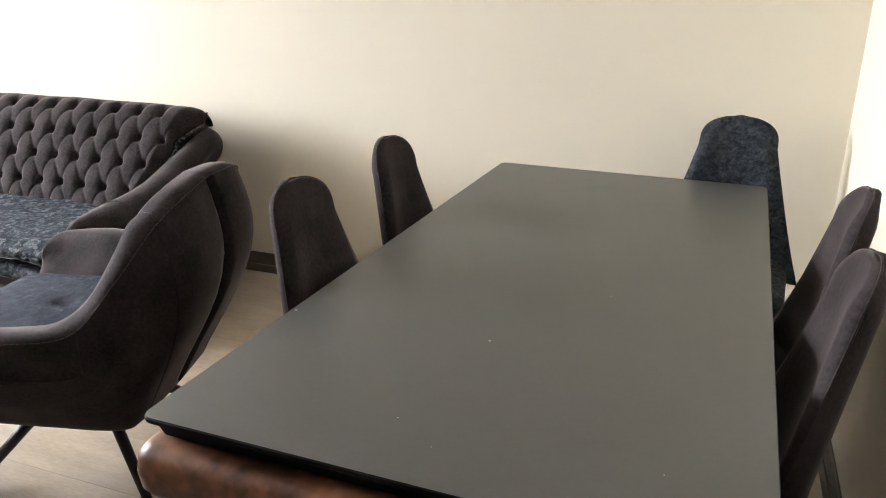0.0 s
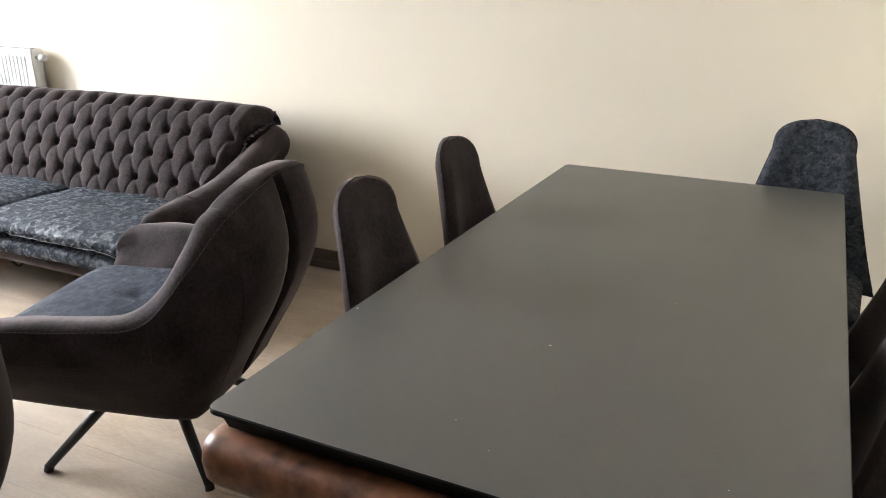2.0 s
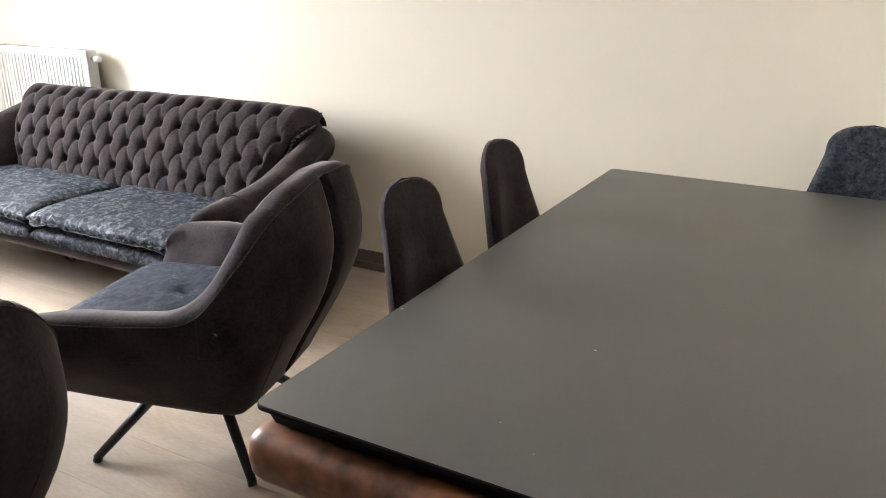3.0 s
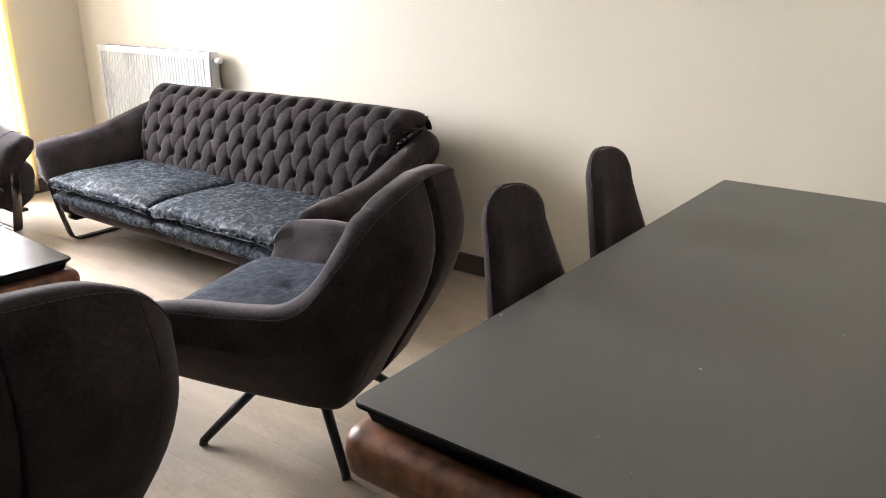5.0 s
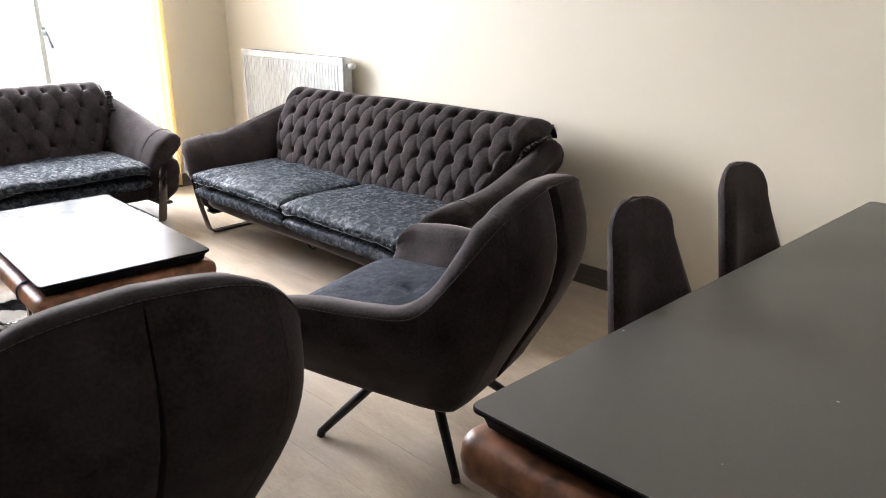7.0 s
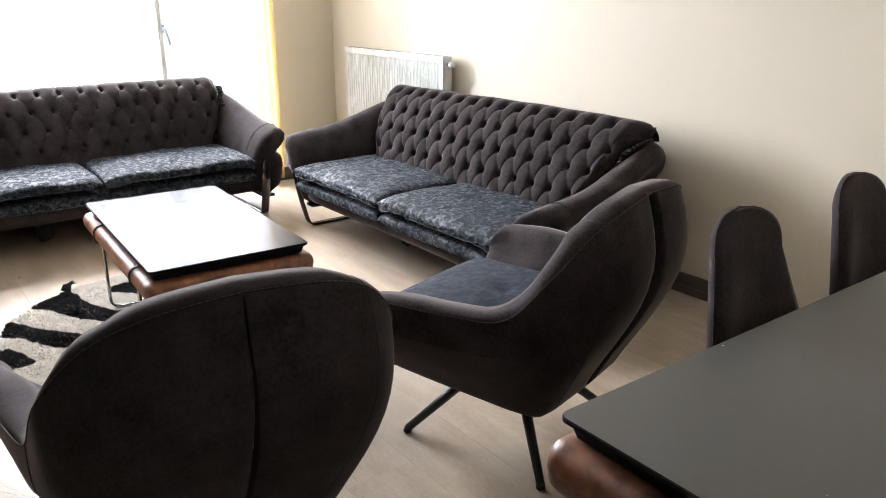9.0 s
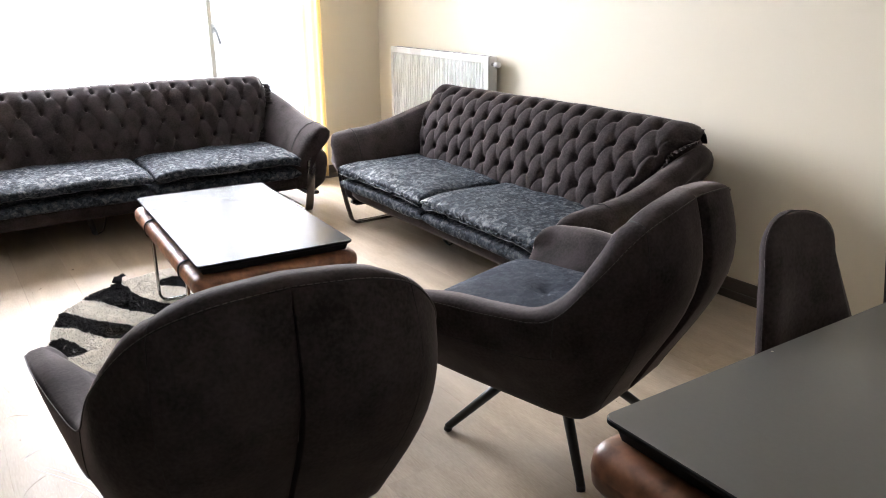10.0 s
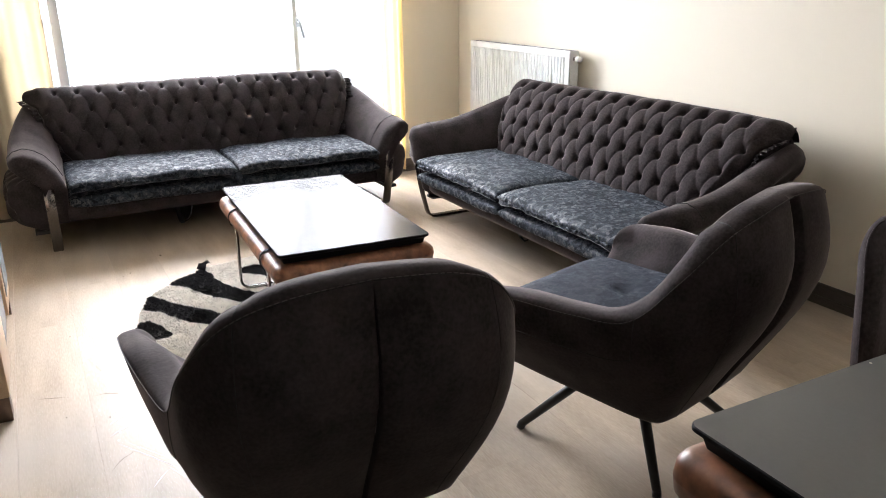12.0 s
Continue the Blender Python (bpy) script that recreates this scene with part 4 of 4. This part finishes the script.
GREYPANEL = material("blue_grey_gloss_panel", (0.34, 0.37, 0.40), rough=0.25, spread=0.04, scale=3, bump=0.0)


def low_unit():
    u = thing("tv_unit", pose(0, 0, 0), "low pale oak television unit with blue-grey doors", "cabinet")
    yf, yb = -3.345, YS + 0.026
    for xa, xb, name in ((-3.30, -2.93, "side_module"), (-2.46, -2.14, "side_module")):
        part(name, boxed(xa, xb, yb, yf, 0.10, 0.40, bevel=0.003), OAK, u)
    part("centre_module", boxed(-2.93, -2.46, yb, yf - 0.03, 0.08, 0.36, bevel=0.003), OAK, u)
    part("door", boxed(-2.925, -2.465, yf - 0.03, yf - 0.012, 0.09, 0.35, bevel=0.002), GREYPANEL, u)
    part("door", boxed(-3.28, -3.0, yf, yf + 0.004, 0.16, 0.38, bevel=0.001), GREYPANEL, u)
    for xa, xb in ((-3.28, -3.20), (-2.24, -2.16)):
        part("foot", boxed(xa, xb, yb + 0.02, yf - 0.005, 0.0, 0.10, bevel=0.002), DARKOAK, u)


def rug():
    cx, cy, rad = -2.64, -2.10, 0.775
    r = tagged(new("rug"), "round shaggy zebra-striped rug under the coffee table", "rug")
    r.matrix_basis = pose(cx, cy, 0)

    def rim(a):
        return rad * (1.0 + 0.010 * math.sin(5 * a + 0.6) + 0.007 * math.sin(11 * a) + 0.006 * math.sin(23 * a + 1))

    # dark bands of the hide: a bent middle line, each point with its half width
    bands = (((-0.655, -0.465, 0.125), (-0.56, -0.425, 0.105), (-0.40, -0.375, 0.066), (-0.25, -0.29, 0.060), (0.10, -0.02, 0.070), (0.42, 0.15, 0.02)),
             ((-0.385, -0.700, 0.066), (-0.228, -0.597, 0.058), (-0.08, -0.490, 0.070), (0.17, -0.32, 0.070), (0.48, -0.14, 0.025)),
             ((-0.075, -0.730, 0.058), (0.030, -0.700, 0.056)),
             ((-0.560, -0.100, 0.080), (-0.40, 0.02, 0.062), (-0.10, 0.22, 0.065), (0.25, 0.40, 0.03)), ((-0.70, 0.10, 0.06), (-0.42, 0.30, 0.06), (-0.12, 0.52, 0.05)))

    def black(x, y):
        x, y = x + 0.020 * noise.noise(Vector((x * 6, y * 6, 2))) + 0.008 * noise.noise(Vector((x * 24, y * 24, 5))), y + 0.020 * noise.noise(Vector((x * 6, y * 6, 8))) + 0.008 * noise.noise(Vector((x * 24, y * 24, 1)))
        for band in bands:
            for (ax, ay, aw), (bx, by, bw) in zip(band, band[1:]):
                dx, dy = bx - ax, by - ay
                q = max(0.0, min(1.0, ((x - ax) * dx + (y - ay) * dy) / (dx * dx + dy * dy)))
                if (x - ax - q * dx) ** 2 + (y - ay - q * dy) ** 2 < (aw + (bw - aw) * q) ** 2:
                    return True
        return False
    base = grid_mesh(lambda a, q: (q * rim(a) * math.cos(a) * 0.985, q * rim(a) * math.sin(a) * 0.985, 0.010 - 0.008 * smoothstep(0.93, 1, q)),
                     [2 * math.pi * k / 90 for k in range(90)], (0.02, 0.2, 0.4, 0.6, 0.8, 0.93, 1.0), closed_u=True)
    part("backing", base, RUGBACK, r)
    rnd = random.Random(5)
    data = {True: [[], []], False: [[], []]}
    count = 0
    while count < 150000:
        x, y = rnd.uniform(-0.82, 0.82), rnd.uniform(-0.82, 0.82)
        d = math.hypot(x, y) / rim(math.atan2(y, x))
        if d > 1.0 or (y > 0.45 and count % 3):
            continue
        count += 1
        dark = black(x, y)
        vs, fs = data[dark]
        hgt = rnd.uniform(0.0085, 0.0125) * (1 + 0.35 * noise.noise(Vector((x * 28, y * 28, 6))))
        lean, w = rnd.uniform(0.5, 1.3), rnd.uniform(0.0018, 0.0036)
        az = 3.6 + 3.4 * noise.noise(Vector((x * 9, y * 9, 3))) + rnd.uniform(-0.5, 0.5)
        if d > 0.965:
            az = math.atan2(y, x) + rnd.uniform(-0.5, 0.5)
            lean = 1.0
        lx, ly = lean * hgt * math.cos(az), lean * hgt * math.sin(az)
        b = rnd.uniform(0, 3.14)
        k = len(vs)
        for q, ww in ((0.0, 1.0), (0.6, 0.8)):
            px, py, pz = x + lx * q * q, y + ly * q * q, 0.006 + hgt * q
            vs += [(px - w * ww * math.cos(b), py - w * ww * math.sin(b), pz), (px + w * ww * math.cos(b), py + w * ww * math.sin(b), pz)]
        vs.append((x + lx, y + ly, 0.006 + hgt))
        fs += [(k, k + 1, k + 3, k + 2), (k + 2, k + 3, k + 4)]
    for dark, mat, name in ((True, RUGBLACK, "black_pile"), (False, RUGWHITE, "white_pile")):
        me = bpy.data.meshes.new(name)
        me.from_pydata(data[dark][0], [], data[dark][1])
        me.materials.append(mat)
        ob = new(name, me)
        ob.parent = r
        ob["kind"] = "stuff"
    # a loose lock of long black hair that curls up at the edge
    lock = bmesh.new()
    for k in range(60):
        low, w = 1 - k / 60, rnd.uniform(-1, 1)
        p = Vector((-0.690 + 0.020 * w, -0.365 + 0.016 * w, 0.014))
        q = p * 0.45 + 0.55 * Vector((-0.712, -0.342, 0.050)) + Vector((0.006 * w, 0.006 * w, 0.010 * low))
        tip = Vector((-0.716, -0.308, 0.058)) + Vector((0.004 * w, 0.026 * (low - 0.6), -0.026 * low))
        d = Vector((0.0032, 0.0032, 0))
        a, b, c, e = (lock.verts.new(v) for v in (p - d, p + d, q + d * 0.8, q - d * 0.8))
        lock.faces.new((a, b, c, e))
        lock.faces.new((e, c, lock.verts.new(tip)))
    part("hair_lock", lock, RUGBLACK, r)


RUGBACK = material("grey_woven_backing", (0.10, 0.09, 0.08), rough=0.95, spread=0.2)
RUGWHITE = material("ivory_wool_pile", (0.80, 0.76, 0.69), rough=0.95, spread=0.14, scale=12, fine=150, bump=0.2, spec=0.1)
RUGBLACK = material("black_wool_pile", (0.012, 0.011, 0.012), rough=0.95, spread=0.3, scale=12, fine=150, bump=0.2, spec=0.1)

radiator()
window()
curtain(-0.715, -0.545, 3, CURTAIN, "yellow-cream voile curtain gathered at the window's side")
curtain(-3.40, -2.955, 4, CURTAIN2, "pale cream voile curtain gathered beside the window", x=-4.872, depth=0.014)
skirting()
low_unit()
rug()


def film():
    """A crumpled sheet of clear packing film left on the floor."""
    m = bpy.data.materials.new("clear_film")
    m.use_nodes = True
    t = m.node_tree
    t.nodes.remove(t.nodes["Principled BSDF"])
    gl, cl, mx, fr, co, nz, bp = (t.nodes.new(k) for k in ("ShaderNodeBsdfGlossy", "ShaderNodeBsdfTransparent", "ShaderNodeMixShader", "ShaderNodeFresnel", "ShaderNodeTexCoord", "ShaderNodeTexNoise", "ShaderNodeBump"))
    gl.inputs["Roughness"].default_value = 0.16
    fr.inputs["IOR"].default_value = 1.06
    nz.inputs["Scale"].default_value, nz.inputs["Detail"].default_value, nz.inputs["Distortion"].default_value = 9, 4, 1.2
    bp.inputs["Strength"].default_value, bp.inputs["Distance"].default_value = 0.08, 0.006
    t.links.new(co.outputs["Object"], nz.inputs["Vector"])
    t.links.new(nz.outputs[0], bp.inputs["Height"])
    t.links.new(bp.outputs[0], gl.inputs["Normal"])
    t.links.new(bp.outputs[0], fr.inputs["Normal"])
    t.links.new(fr.outputs[0], mx.inputs[0])
    t.links.new(cl.outputs[0], mx.inputs[1])
    t.links.new(gl.outputs[0], mx.inputs[2])
    t.links.new(mx.outputs[0], t.nodes["Material Output"].inputs["Surface"])

    def sheet(u, v):
        x, y = -1.98 + 0.62 * u, -3.09 + 0.21 * v
        x += 0.03 * noise.noise(Vector((u * 2, v * 3, 5)))
        y += 0.03 * noise.noise(Vector((u * 3, v * 2, 8)))
        z = 0.004
        for a, b, c, h in ((0.9, 0.44, -0.52, 0.012), (0.5, 0.87, 0.10, 0.010), (1.0, -0.1, 0.35, 0.009), (0.75, -0.66, 0.62, 0.011), (0.2, 0.98, -0.66, 0.010)):
            z += h * math.exp(-((a * u + b * v + c) / 0.012) ** 2) * (0.5 + 0.5 * math.sin(7 * (b * u - a * v) + c * 9))
        return (x, y, max(0.003, z + 0.0012 * noise.noise(Vector((u * 6, v * 6, 1)))))
    ob = part("plastic_film", grid_mesh(sheet, span(-1, 1, 240), span(-1, 1, 120)), m)
    tagged(ob, "crumpled clear plastic film lying on the laminate floor", "plastic film")
    # white rods along the creases stand in for the window's glints on the film
    for k, (xa, ya, xb, yb, r) in enumerate(((-1.819, -3.048, -1.578, -2.895, 0.0013), (-1.805, -3.015, -1.603, -2.884, 0.0008), (-1.589, -2.932, -1.52, -2.982, 0.0018), (-1.602, -2.924, -1.521, -2.888, 0.0014),
                                             (-1.879, -3.065, -1.922, -3.0, 0.0022), (-1.957, -3.062, -2.007, -3.001, 0.0014), (-2.175, -3.007, -2.159, -2.949, 0.0010), (-2.343, -3.042, -2.26, -2.983, 0.0009))):
        n = 15
        pts = [(xa + (xb - xa) * i / (n - 1) + 0.0022 * noise.noise(Vector((i * 0.6, k, 1))), ya + (yb - ya) * i / (n - 1) + 0.0022 * noise.noise(Vector((i * 0.6, k, 5))), 0.0042 + 0.002 * math.sin(math.pi * i / (n - 1))) for i in range(n)]
        part("crease_glint", tube(pts, [0.0002 + r * math.sin(math.pi * i / (n - 1)) * (0.6 + 0.5 * noise.noise(Vector((i * 0.9, k, 9)))) for i in range(n)], 6), CREASEGLINT, ob)


CREASEGLINT = material("white_crease_glint", (0.85, 0.85, 0.86), rough=0.15, spread=0.05, fine=200, bump=0.0)
film()
